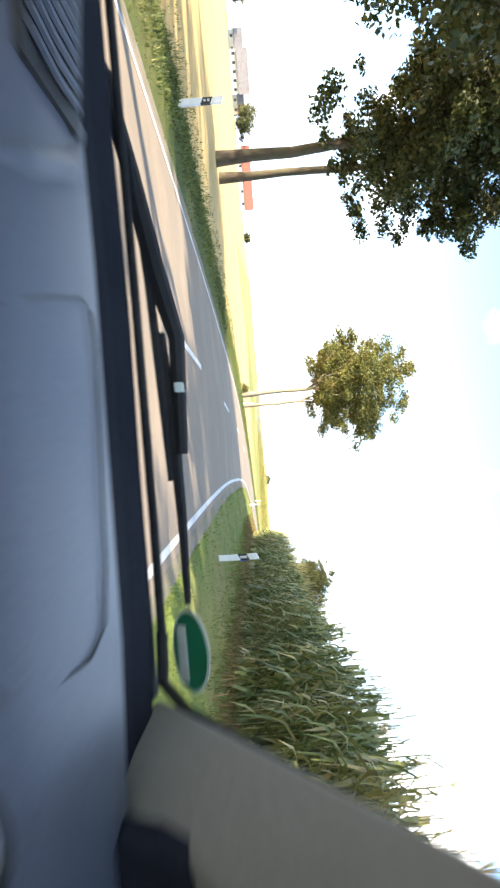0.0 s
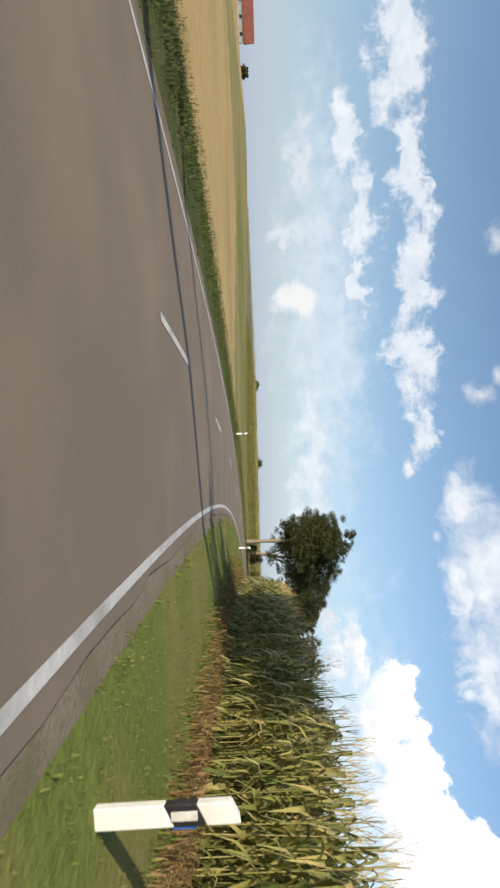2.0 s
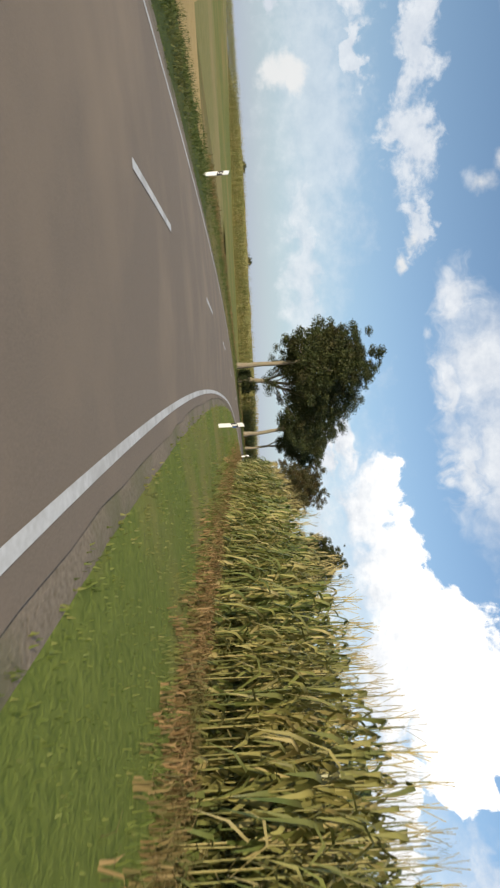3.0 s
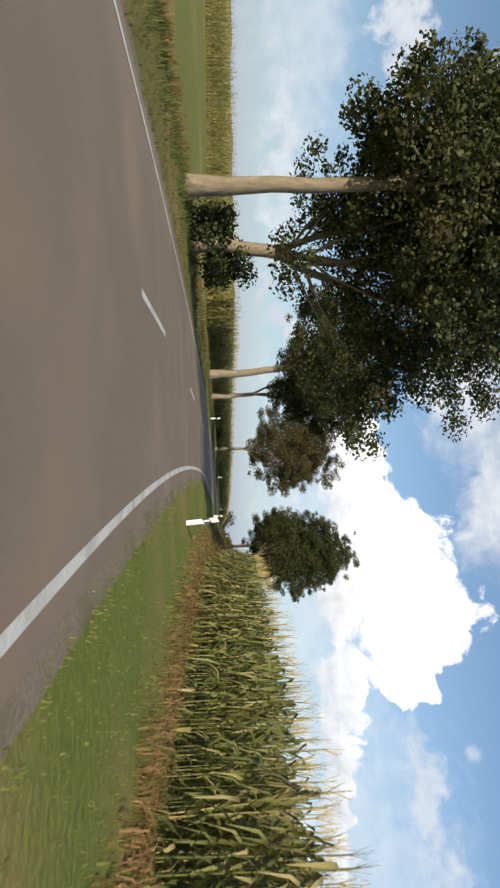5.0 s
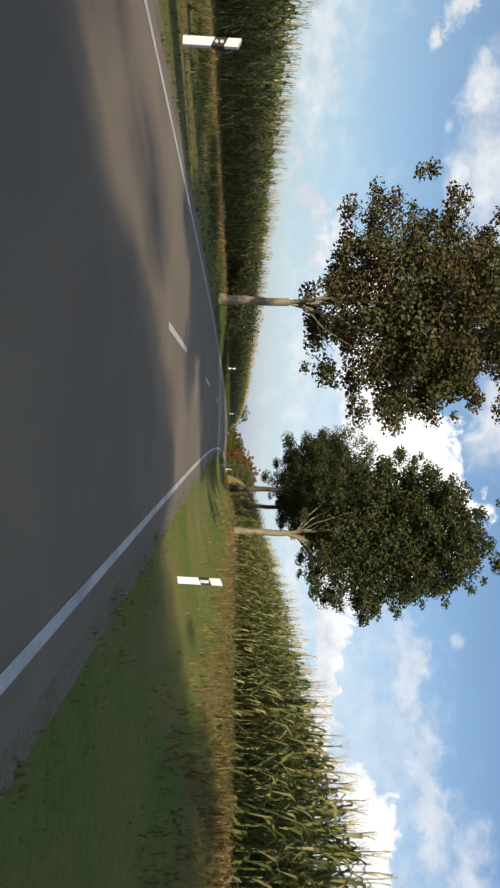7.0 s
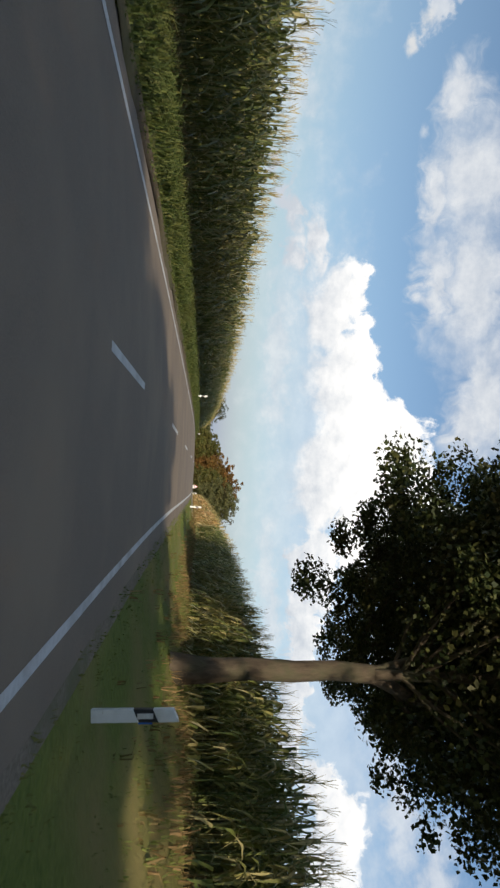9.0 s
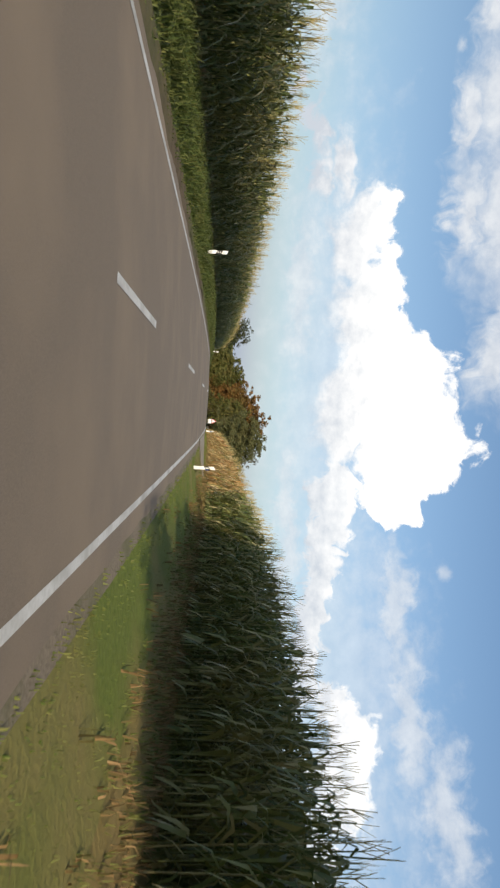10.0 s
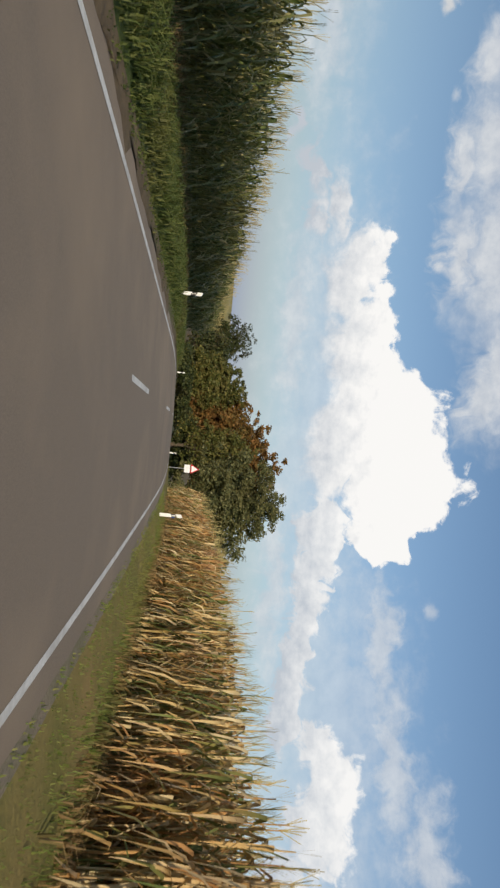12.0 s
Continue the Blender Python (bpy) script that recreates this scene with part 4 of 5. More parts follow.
road_tree(32.0, -13.2, 16.5, 4.2, 4.2, 0.21, M_LEAF, M_BARK_DARK, "slim dark green tree close beside another", 102, 36000, 0.17, 210, fork=0.66, egg=-0.4, lobe=0.45, stems=1, inner=0.14, boughs=18)
road_tree(66.4, -8.6, 17.2, 5.8, 5.4, 0.25, M_LEAF_SUN, M_BARK, "yellowing green roadside tree with a pale trunk", 103, 52000, 0.16, 240, lean=(-1.3, 0.5), kink=(0.42, -0.1), boughs=18, lobe=0.35, fork=0.52, inner=0.1, egg=-0.3)
road_tree(71.4, -8.7, 15.2, 6.0, 4.8, 0.18, M_LEAF_SUN, M_BARK, "slender yellowing roadside tree with a pale trunk", 104, 36000, 0.16, 190, lobe=0.4, fork=0.52, inner=0.1, egg=-0.3)
road_tree(169.0, -8.3, 17.0, 4.8, 5.0, 0.3, M_LEAF, M_BARK, "dark green roadside tree with a bare pale trunk", 105, 60000, 0.155, 260, lean=(0.2, 0.6), fork=0.62, inner=0.3, boughs=20, egg=0.15)
road_tree(173.6, -7.9, 17.4, 4.0, 7.0, 0.34, M_LEAF, M_BARK, "dark green roadside tree forking into heavy stems over shrubs", 106, 90000, 0.15, 320, boughs=24, inner=0.36, egg=0.2, lean=(1.1, 0.1), fork=0.29, stems=3, kink=(0.1, 0.05))
road_tree(203.2, -8.2, 16.4, 5.6, 6.3, 0.36, M_LEAF, M_BARK, "dark green roadside tree with a thick sunlit trunk", 107, 66000, 0.155, 270, fork=0.5, stems=3, lobe=0.35, boughs=19, inner=0.26, lean=(-0.8, 0.8))
road_tree(211.4, -7.9, 15.2, 6.5, 4.9, 0.25, M_LEAF, M_BARK, "dark green roadside tree with a forked trunk", 108, 48000, 0.155, 220, fork=0.36, stems=3, lean=(0.1, 0.9), inner=0.26)
road_tree(237.6, -6.3, 17.2, 4.5, 6.2, 0.25, M_LEAF_BROWN, M_BARK, "brownish green roadside tree with a pale forked trunk", 109, 84000, 0.16, 320, fork=0.3, lobe=0.22, stems=4, boughs=26, inner=0.34, egg=0.18)
road_tree(256.0, 7.9, 20.8, 4.6, 6.7, 0.3, M_LEAF, M_BARK, "large round dark tree rising from the maize edge", 110, 96000, 0.185, 400, egg=0.0, lobe=0.15, inner=0.42, boughs=30, stems=3, fork=0.3)
road_tree(277.0, 5.3, 18.0, 4.6, 7.2, 0.33, M_LEAF, M_BARK_DARK, "large dark tree beside the maize", 111, 100000, 0.15, 320, fork=0.42, stems=3, boughs=22, inner=0.4)
road_tree(285.7, 7.6, 17.0, 4.4, 6.3, 0.3, M_LEAF, M_BARK_DARK, "large dark tree with a curved trunk beside the maize", 112, 110000, 0.14, 340, lean=(-0.8, 1.1), fork=0.5, kink=(0.3, -0.3), boughs=26, inner=0.42, lobe=0.2)


def shrub(s, o, tall, wide, leaf, label, seed, leaves=2600, size=0.13):
    x, y = on_line(s, o)
    return tree(float(x), float(y), tall, tall * 0.12, wide, 0.05, leaf, M_BARK_DARK, label, seed, leaves, size, 26, fork=0.1, name="shrub", limb_parts=False, boughs=7, inner=0.3)


shrub(174.8, -7.5, 2.5, 1.4, M_LEAF, "leafy dark green shrub at the foot of a tree", 121, 3800)
shrub(171.0, -7.6, 1.9, 1.1, M_LEAF, "low leafy shrub at the foot of a tree", 122)
shrub(64.4, -8.7, 0.8, 0.55, M_LEAF_SUN, "low scrub at the foot of a tree", 123, 900, 0.09)
shrub(248.0, -10.6, 2.6, 3.0, M_LEAF, "dark leafy clump at the edge of the maize", 124, 4200)
shrub(253.0, -9.8, 2.2, 2.6, M_LEAF, "dark leafy clump at the edge of the maize", 125, 3600)

# ---------------------------------------------------------------- the wood at the end, laid out along the last straight
END_EYE, END_DIR = np.array([199.9, 255.0]), np.array([0.808, 0.589])


def beyond(d, o):
    p = END_EYE + d * END_DIR + o * np.array([END_DIR[1], -END_DIR[0]])
    return float(p[0]), float(p[1])


def wood_tree(d, o, top, wide, leaf, label, seed, leaves, low=0.08, size=0.3):
    x, y = beyond(d, o)
    b = ground_z(x, y)
    tall = top - b
    return tree(x, y, tall, tall * low, wide, 0.25, leaf, M_BARK_DARK, label, seed, leaves, size * 0.95, 190, fork=0.2, egg=0.2, limb_parts=False, boughs=30, inner=0.42, lobe=0.2)


wood_tree(69, 7.0, 9.1, 4.7, M_LEAF_OLIVE, "broad olive green tree reaching down to the ground", 131, 36000, 0.02, 0.22)
wood_tree(67, 11.6, 5.0, 3.2, M_LEAF_OLIVE, "small olive tree beside a broad one", 132, 7000, 0.04, 0.25)
wood_tree(78, 2.4, 5.4, 3.0, M_LEAF_SUN, "yellowish tree at the edge of the wood", 133, 8000, 0.06, 0.26)
wood_tree(90, 5.6, 10.4, 4.0, M_LEAF_RED, "reddish brown autumn tree of the wood", 134, 13000, 0.06, 0.34)
wood_tree(92, 1.6, 8.9, 3.6, M_LEAF_RED, "reddish brown autumn tree of the wood", 135, 13000, 0.06, 0.34)
wood_tree(94, -1.6, 6.4, 3.2, M_LEAF_RED, "rust-coloured autumn tree of the wood", 136, 11000, 0.06, 0.34)
wood_tree(93, -4.6, 5.0, 3.0, M_LEAF_SUN, "yellow-green tree at the edge of the wood", 137, 10000, 0.05, 0.32)
wood_tree(94, -7.6, 3.2, 2.6, M_LEAF_SUN, "yellow-green tree at the edge of the wood", 138, 9000, 0.05, 0.32)
wood_tree(112, -12.6, 2.2, 3.4, M_LEAF, "low dark tree of the wood", 139, 3300, 0.1, 0.34)
wood_tree(110, 12.0, 9.0, 5.5, M_LEAF_BROWN, "brownish tree of the wood", 140, 4800, 0.1, 0.36)
wood_tree(108, -5.0, 4.0, 4.0, M_LEAF, "dark tree deep in the wood", 141, 3600, 0.05, 0.38)
wood_tree(112, 4.0, 8.0, 5.0, M_LEAF, "dark tree deep in the wood", 142, 3600, 0.05, 0.38)
wood_tree(150, -19.4, 6.9, 5.0, M_LEAF, "dark rounded tree behind the maize field", 143, 9000, 0.12, 0.36)
wood_tree(122, 24.0, 4.0, 7.0, M_LEAF, "dark tree of the wood behind the maize", 144, 4200, 0.05, 0.4)
wood_tree(128, 38.0, 4.0, 8.0, M_LEAF, "dark tree of the wood behind the maize", 145, 4200, 0.05, 0.4)
wood_tree(124, -15.0, 1.4, 4.0, M_LEAF_BROWN, "low brownish tree of the wood", 146, 3000, 0.05, 0.38)

# ---------------------------------------------------------------- far farm and skyline bushes


def far_tree(x, y, tall, wide, leaf, label, seed, leaves=2500, low=0.1):
    return tree(x, y, tall, tall * low, wide, 0.3, leaf, M_BARK_DARK, label, seed, leaves, 0.75, 40, fork=0.15, limb_parts=False, boughs=9, inner=0.35)


far_tree(-41.9, 359.7, 4.2, 2.4, M_LEAF, "lone dark bush in the stubble field", 151, 1200)
far_tree(100.0, 428.0, 7.4, 4.2, M_LEAF, "lone dark bush on the skyline", 152, 1500)
far_tree(198.0, 566.0, 11.0, 6.4, M_LEAF, "dark round tree on the skyline", 153, 1800)
far_tree(152.0, 520.0, 4.6, 3.2, M_LEAF, "small bush on the skyline", 154, 1200)
far_tree(45.0, 470.0, 1.8, 2.0, M_LEAF, "small bush on the skyline", 155, 1000)
far_tree(-116.0, 415.0, 13.0, 7.0, M_LEAF_OLIVE, "broad tree beside the farm", 156, 3200)
far_tree(-108.0, 410.0, 9.0, 5.0, M_LEAF, "dark tree beside the farm", 157, 2600)
far_tree(-176.0, 404.0, 12.0, 7.0, M_LEAF_SUN, "yellow-green tree beside the farm", 158, 3000)
far_tree(-190.0, 402.0, 11.0, 6.0, M_LEAF, "dark tree beside the farm", 159, 2600)
far_tree(-210.0, 396.0, 12.0, 8.0, M_LEAF, "dark tree beside the farm", 160, 2600)


def farm_building(x, y, turn, long, deep, eaves, ridge, roof_mat, label, windows, name):
    root = new(name)
    root.location = (x, y, ground_z(x, y) - 0.2)
    root.rotation_euler = (0, 0, radians(turn))
    tagged(root, label, "building")
    bm = bmesh.new()
    box(bm, -long / 2, long / 2, -deep / 2, deep / 2, 0, eaves)
    for sx in (-1, 1):
        v = [bm.verts.new((sx * long / 2, -deep / 2, eaves)), bm.verts.new((sx * long / 2, deep / 2, eaves)), bm.verts.new((sx * long / 2, 0, ridge - 0.15))]
        bm.faces.new(v)
    part("wall", bm, M_WALL, root)
    bm = bmesh.new()
    over, t = 0.5, 0.25
    prof = [(-deep / 2 - over, eaves - 0.3), (0, ridge), (deep / 2 + over, eaves - 0.3), (deep / 2 + over, eaves - 0.3 + t), (0, ridge + t), (-deep / 2 - over, eaves - 0.3 + t)]
    a = [bm.verts.new((-long / 2 - over, py, pz)) for py, pz in prof]
    b = [bm.verts.new((long / 2 + over, py, pz)) for py, pz in prof]
    for k in range(6):
        j = (k + 1) % 6
        bm.faces.new((a[k], a[j], b[j], b[k]))
    for r in (a, b):
        bm.faces.new((r[0], r[1], r[4], r[5]))
        bm.faces.new((r[1], r[2], r[3], r[4]))
    bmesh.ops.recalc_face_normals(bm, faces=bm.faces)
    part("roof", bm, roof_mat, root)
    for k in range(windows):
        wx = -long / 2 + long * (k + 0.5) / windows
        bm = bmesh.new()
        box(bm, wx - 0.7, wx + 0.7, -deep / 2 - 0.06, -deep / 2 + 0.1, eaves * 0.35, eaves * 0.75)
        part("window", bm, M_WINDOW, root, "dark glass window")
    return root


farm_building(-82.0, 417.0, 10, 34, 12, 3.2, 7.6, M_ROOF_RED, "long farm barn with a red tiled roof", 5, "barn")
farm_building(-138.0, 412.0, 16, 22, 10, 4.2, 10.0, M_ROOF_GREY, "grey-roofed farmhouse with pale walls", 5, "farmhouse")
farm_building(-156.0, 418.0, 22, 12, 9, 3.4, 8.0, M_ROOF_GREY, "small pale farm shed with a grey roof", 2, "farm_shed")
farm_building(-122.0, 417.0, 12, 10, 8, 3.0, 6.5, M_ROOF_GREY, "small pale farm shed with a grey roof", 2, "farm_shed")

# ---------------------------------------------------------------- delineator posts and the sign


def delineator(s, o, right, tilt=0.0):
    """A white roadside post with a slanted top, a slanting black band, reflectors, and a blue one on the flank of some."""
    x, y = on_line(s, o)
    tx, ty = np.interp(s, ARC, TANGENT[:, 0]), np.interp(s, ARC, TANGENT[:, 1])
    root = new("delineator_post")
    root.location = (float(x), float(y), float(height(s, o)) - 0.02)
    root.rotation_euler = (radians(tilt), radians(tilt * 0.7), math.atan2(-tx, ty))
    tagged(root, "white roadside post with black band" + (" and blue flank reflector" if right else " and round reflectors"), "delineator post", "posts along the road")
    w, d = 0.075, 0.06
    face = [(-w, -d), (w, -d), (w * 0.75, d), (-w * 0.75, d)]

    def section(z0a, z0b, z1a, z1b, g):
        """Part of the post between two slanting cuts: heights at the road side and at the field side."""
        bm = bmesh.new()
        a = z0a if right else z0b
        b = z0b if right else z0a
        c = z1a if right else z1b
        e = z1b if right else z1a
        low = [bm.verts.new((px * g, py * g, a + (b - a) * (px / w + 1) / 2)) for px, py in face]
        top = [bm.verts.new((px * g, py * g, c + (e - c) * (px / w + 1) / 2)) for px, py in face]
        bm.faces.new(low[::-1])
        bm.faces.new(top)
        for k in range(4):
            bm.faces.new((low[k], low[(k + 1) % 4], top[(k + 1) % 4], top[k]))
        bmesh.ops.bevel(bm, geom=[e_ for e_ in bm.edges], offset=0.006, segments=1, affect="EDGES")
        return bm

    part("shaft", section(0.0, 0.0, 0.5, 0.57, 1.0), M_POST, root)
    part("band", section(0.5, 0.57, 0.72, 0.79, 1.0), M_BLACK, root, "black slanting band")
    part("head", section(0.72, 0.79, 0.95, 1.02, 1.0), M_POST, root)
    if right:
        bm = bmesh.new()
        box(bm, -0.03, 0.03, -d - 0.012, -d + 0.004, 0.55, 0.73, 0.004)
        part("reflector", bm, M_REFLECTOR, root, "pale rectangular reflector")
        bm = bmesh.new()
        box(bm, w - 0.004, w + 0.022, -0.045, 0.03, 0.56, 0.72, 0.005)
        part("flank_reflector", bm, M_BLUE, root, "blue wildlife reflector")
    else:
        for zc in (0.6, 0.69):
            bm = bmesh.new()
            r = bmesh.ops.create_cone(bm, cap_ends=True, segments=14, radius1=0.03, radius2=0.028, depth=0.014)
            bmesh.ops.rotate(bm, verts=r["verts"], matrix=Matrix.Rotation(radians(90), 3, "X"))
            bmesh.ops.translate(bm, verts=r["verts"], vec=(0, -d - 0.006, zc))
            part("reflector", bm, M_REFLECTOR, root, "round pale reflector")
    return root


for s_, o_, tilt in ((16.5, 2.7, 1), (64.9, 2.45, -1), (115.4, 2.4, 1.5), (166.4, 2.9, -6), (216.4, 3.5, 1), (266.7, 2.85, -2), (316.5, 3.0, 0), (366.0, 3.95, 1), (415.7, 3.7, 0)):
    delineator(s_, o_, True, tilt)
for s_, o_, tilt in ((15.0, -7.6, 0), (65.5, -7.5, 1), (117.0, -7.3, -1), (214.0, -6.2, 2), (266.5, -6.3, 0), (314.1, -6.1, -1), (364.8, -5.3, 1), (413.6, -5.4, 0)):
    delineator(s_, o_, False, tilt)


def warning_sign(s, o):
    x, y = on_line(s, o)
    tx, ty = np.interp(s, ARC, TANGENT[:, 0]), np.interp(s, ARC, TANGENT[:, 1])
    root = new("warning_sign")
    root.location = (float(x), float(y), float(height(s, o)) - 0.05)
    root.rotation_euler = (0, 0, math.atan2(-tx, ty))
    tagged(root, "triangular warning sign with red rim above a white plate", "road sign")
    bm = bmesh.new()
    bmesh.ops.create_cone(bm, cap_ends=True, segments=10, radius1=0.035, radius2=0.035, depth=2.9, matrix=Matrix.Translation((0, 0.03, 1.45)))
    part("pole", bm, M_STEEL, root)
    for nm, size, yy, mat in (("sign_rim", 0.52, -0.012, M_SIGN_RED), ("sign_face", 0.37, -0.02, M_SIGN_WHITE)):
        bm = bmesh.new()
        v0 = [(size * math.sin(a), size * math.cos(a) + 2.35) for a in (0, 2.0944, 4.18879)]
        front = [bm.verts.new((px, yy, pz)) for px, pz in v0]
        back_ = [bm.verts.new((px, 0.0, pz)) for px, pz in v0]
        bm.faces.new(front)
        bm.faces.new(back_[::-1])
        for k in range(3):
            bm.faces.new((front[k], back_[k], back_[(k + 1) % 3], front[(k + 1) % 3]))
        bmesh.ops.recalc_face_normals(bm, faces=bm.faces)
        part(nm, bm, mat, root, "red rim" if size > 0.5 else "white triangle")
    bm = bmesh.new()
    box(bm, -0.36, 0.36, -0.015, 0.005, 1.5, 2.02, 0.004)
    part("plate", bm, M_SIGN_WHITE, root, "white supplementary plate")
    return root


warning_sign(399.0, 4.2)

# ---------------------------------------------------------------- painted dashes of the middle line
dash_s = np.interp(np.arange(-6, 29), [-6, 0, 2, 3, 9, 10, 11, 18, 22, 28], [-46, 40.2, 69.1, 83.2, 170.4, 185.2, 199.8, 293.1, 348.7, 430])
for s_ in dash_s:
    ss = np.linspace(s_, s_ + 4.0, 6)
    ss = np.repeat(ss[:, None], 2, 1)
    oo = middle(ss) + np.array([[0.06, 0.18]]) - 0.42 * smoothstep(330, 348, ss)
    x, y = on_line(ss, oo)
    z = height(ss, oo) + 0.006
    child("centre_dash", quads_mesh("centre_dash", np.stack([x, y, z], -1).reshape(-1, 3), grid_quads(6, 2)[:, ::-1], [M_PAINT]), road)

# undergrowth along the foot of the wood
for k, (d_, o_, h_, w_) in enumerate(((84, -5.8, 1.7, 2.0), (88, -3.0, 2.0, 2.2), (86, -0.5, 2.2, 2.2), (82, 4.6, 2.4, 2.2), (90, -8.4, 1.6, 2.0), (80, 1.4, 1.8, 1.8), (72, 11.5, 2.2, 2.4))):
    x, y = beyond(d_, o_)
    tree(x, y, h_ + 0.6, 0.1, w_, 0.06, M_LEAF, M_BARK_DARK, "dark undergrowth shrub at the foot of the wood", 171 + k, 3000, 0.26, 24, fork=0.1, name="shrub", limb_parts=False, boughs=7, inner=0.35)

# ---------------------------------------------------------------- the car in which the drive starts
M_DASH = rough_two("dashboard_plastic", (0.055, 0.064, 0.086), (0.084, 0.095, 0.122), (0.064, 0.073, 0.096), 160, 2.5, 0.5, 0.45, 0.25, 0.002)
M_TRIM = rough_two("pillar_trim", (0.185, 0.17, 0.145), (0.24, 0.222, 0.19), (0.2, 0.185, 0.16), 90, 3, 0.8, 0.2, 0.15, 0.002)
M_CAR_PAINT = rough_two("car_paint", (0.05, 0.055, 0.065), (0.065, 0.07, 0.08), (0.055, 0.058, 0.065), 3, 1, 0.25, 0.5, 0.02, 0.002)
M_RUBBER = rough_two("rubber", (0.012, 0.012, 0.013), (0.02, 0.02, 0.021), (0.03, 0.03, 0.03), 30, 4, 0.8, 0.2, 0.2, 0.003)
M_STICKER = rough_two("green_sticker", (0.012, 0.16, 0.075), (0.02, 0.2, 0.1), (0.015, 0.14, 0.07), 20, 4, 0.5, 0.3, 0.02, 0.001)
M_STICKER_RIM = rough_two("sticker_rim", (0.55, 0.62, 0.56), (0.65, 0.7, 0.65), (0.5, 0.55, 0.5), 20, 4, 0.5, 0.3, 0.02, 0.001)
M_TROUGH = rough_two("trough_plastic", (0.007, 0.008, 0.012), (0.012, 0.013, 0.018), (0.016, 0.017, 0.022), 60, 3, 0.9, 0.08, 0.1, 0.002)
M_RIM = rough_two("alloy", (0.45, 0.46, 0.47), (0.55, 0.56, 0.57), (0.4, 0.4, 0.4), 10, 2, 0.35, 0.5, 0.05, 0.002, None, 0.9)

car = new("car")
car.location = (0, 0, float(height(0.0, 0.0)) + 0.022)
car.rotation_euler = (0, 0, radians(-9.4))
tagged(car, "car with blue-grey dashboard and open windscreen on the road", "car")


def loft(rings, close=True):
    """A skin over rings of points."""
    bm = bmesh.new()
    vs = [[bm.verts.new(p) for p in ring] for ring in rings]
    n = len(rings[0])
    for a, b in zip(vs, vs[1:]):
        for k in range(n if close else n - 1):
            j = (k + 1) % n
            bm.faces.new((a[k], a[j], b[j], b[k]))
    if close:
        bm.faces.new(vs[0][::-1])
        bm.faces.new(vs[-1])
    bmesh.ops.recalc_face_normals(bm, faces=bm.faces)
    return bm


def bar(points, radius, sides=8, flat_=1.0):
    V, Q = [], []
    tube(points, radius if isinstance(radius, list) else [radius] * len(points), sides, V, Q)
    bm = bmesh.new()
    vs = [bm.verts.new(v) for v in V]
    for q in Q:
        bm.faces.new([vs[k] for k in q])
    bm.faces.new(vs[:sides][::-1])
    bm.faces.new(vs[-sides:])
    return bm


def softened(bm, offset, segments=3):
    bmesh.ops.bevel(bm, geom=list(bm.edges), offset=offset, segments=segments, affect="EDGES", profile=0.55)
    for f in bm.faces:
        f.smooth = True
    return bm


# hull: one outline, swept along the length; the driver's side is at negative x
HULL_X0, HULL_X1 = -1.2, 0.54
rings = []
for yy, z_top, pull in ((-2.1, 0.8, 0.12), (-1.9, 0.9, 0.03), (0.95, 0.86, 0.0), (1.25, 0.82, 0.02), (1.9, 0.68, 0.06), (2.15, 0.55, 0.16)):
    x0, x1 = HULL_X0 + pull, HULL_X1 - pull
    rings.append([(x0, yy, 0.2), (x1, yy, 0.2), (x1 + 0.02, yy, 0.5), (x1 - 0.05, yy, z_top - 0.06), (x1 - 0.16, yy, z_top),
                  (x0 + 0.16, yy, z_top), (x0 + 0.05, yy, z_top - 0.06), (x0 - 0.02, yy, 0.5)])
part("body", softened(loft(rings), 0.015, 2), M_CAR_PAINT, car)
rings = [[(HULL_X0 + 0.2, yy, zz), (HULL_X1 - 0.2, yy, zz), (HULL_X1 - 0.24, yy, zz + 0.05), (HULL_X0 + 0.24, yy, zz + 0.05)]
         for yy, zz in ((-1.7, 1.36), (-0.8, 1.45), (0.0, 1.44), (0.28, 1.40))]
part("roof", softened(loft(rings), 0.01, 2), M_CAR_PAINT, car)
for x_ in (HULL_X0 + 0.18, HULL_X1 - 0.18):
    part("rear_pillar", softened(loft([[(x_ - 0.05, -1.95, 0.86), (x_ + 0.05, -1.95, 0.86), (x_ + 0.05, -1.7, 0.86), (x_ - 0.05, -1.7, 0.86)],
                                       [(x_ - 0.05, -1.72, 1.4), (x_ + 0.05, -1.72, 1.4), (x_ + 0.05, -1.5, 1.4), (x_ - 0.05, -1.5, 1.4)]]), 0.01), M_CAR_PAINT, car)
for x_ in (HULL_X0 + 0.1, HULL_X1 - 0.1):
    for y_ in (-1.4, 1.45):
        wheel = part("wheel", bar([(x_ - 0.1, y_, 0.288), (x_ + 0.1, y_, 0.288)], 0.2, 20), M_RIM, car)
        V, Q = [], []
        for k in range(24):
            a = 2 * math.pi * k / 24
            for dx, rr in ((-0.1, 0.2), (-0.1, 0.29), (-0.06, 0.315), (0.06, 0.315), (0.1, 0.29), (0.1, 0.2)):
                V.append((x_ + dx, y_ + rr * math.cos(a), 0.288 + rr * math.sin(a)))
        for k in range(24):
            for j in range(6):
                Q.append([6 * k + j, 6 * k + (j + 1) % 6, 6 * ((k + 1) % 24) + (j + 1) % 6, 6 * ((k + 1) % 24) + j])
        child("tyre", quads_mesh("tyre", np.array(V), np.array(Q), [M_RUBBER], None, True), wheel, "black rubber tyre")

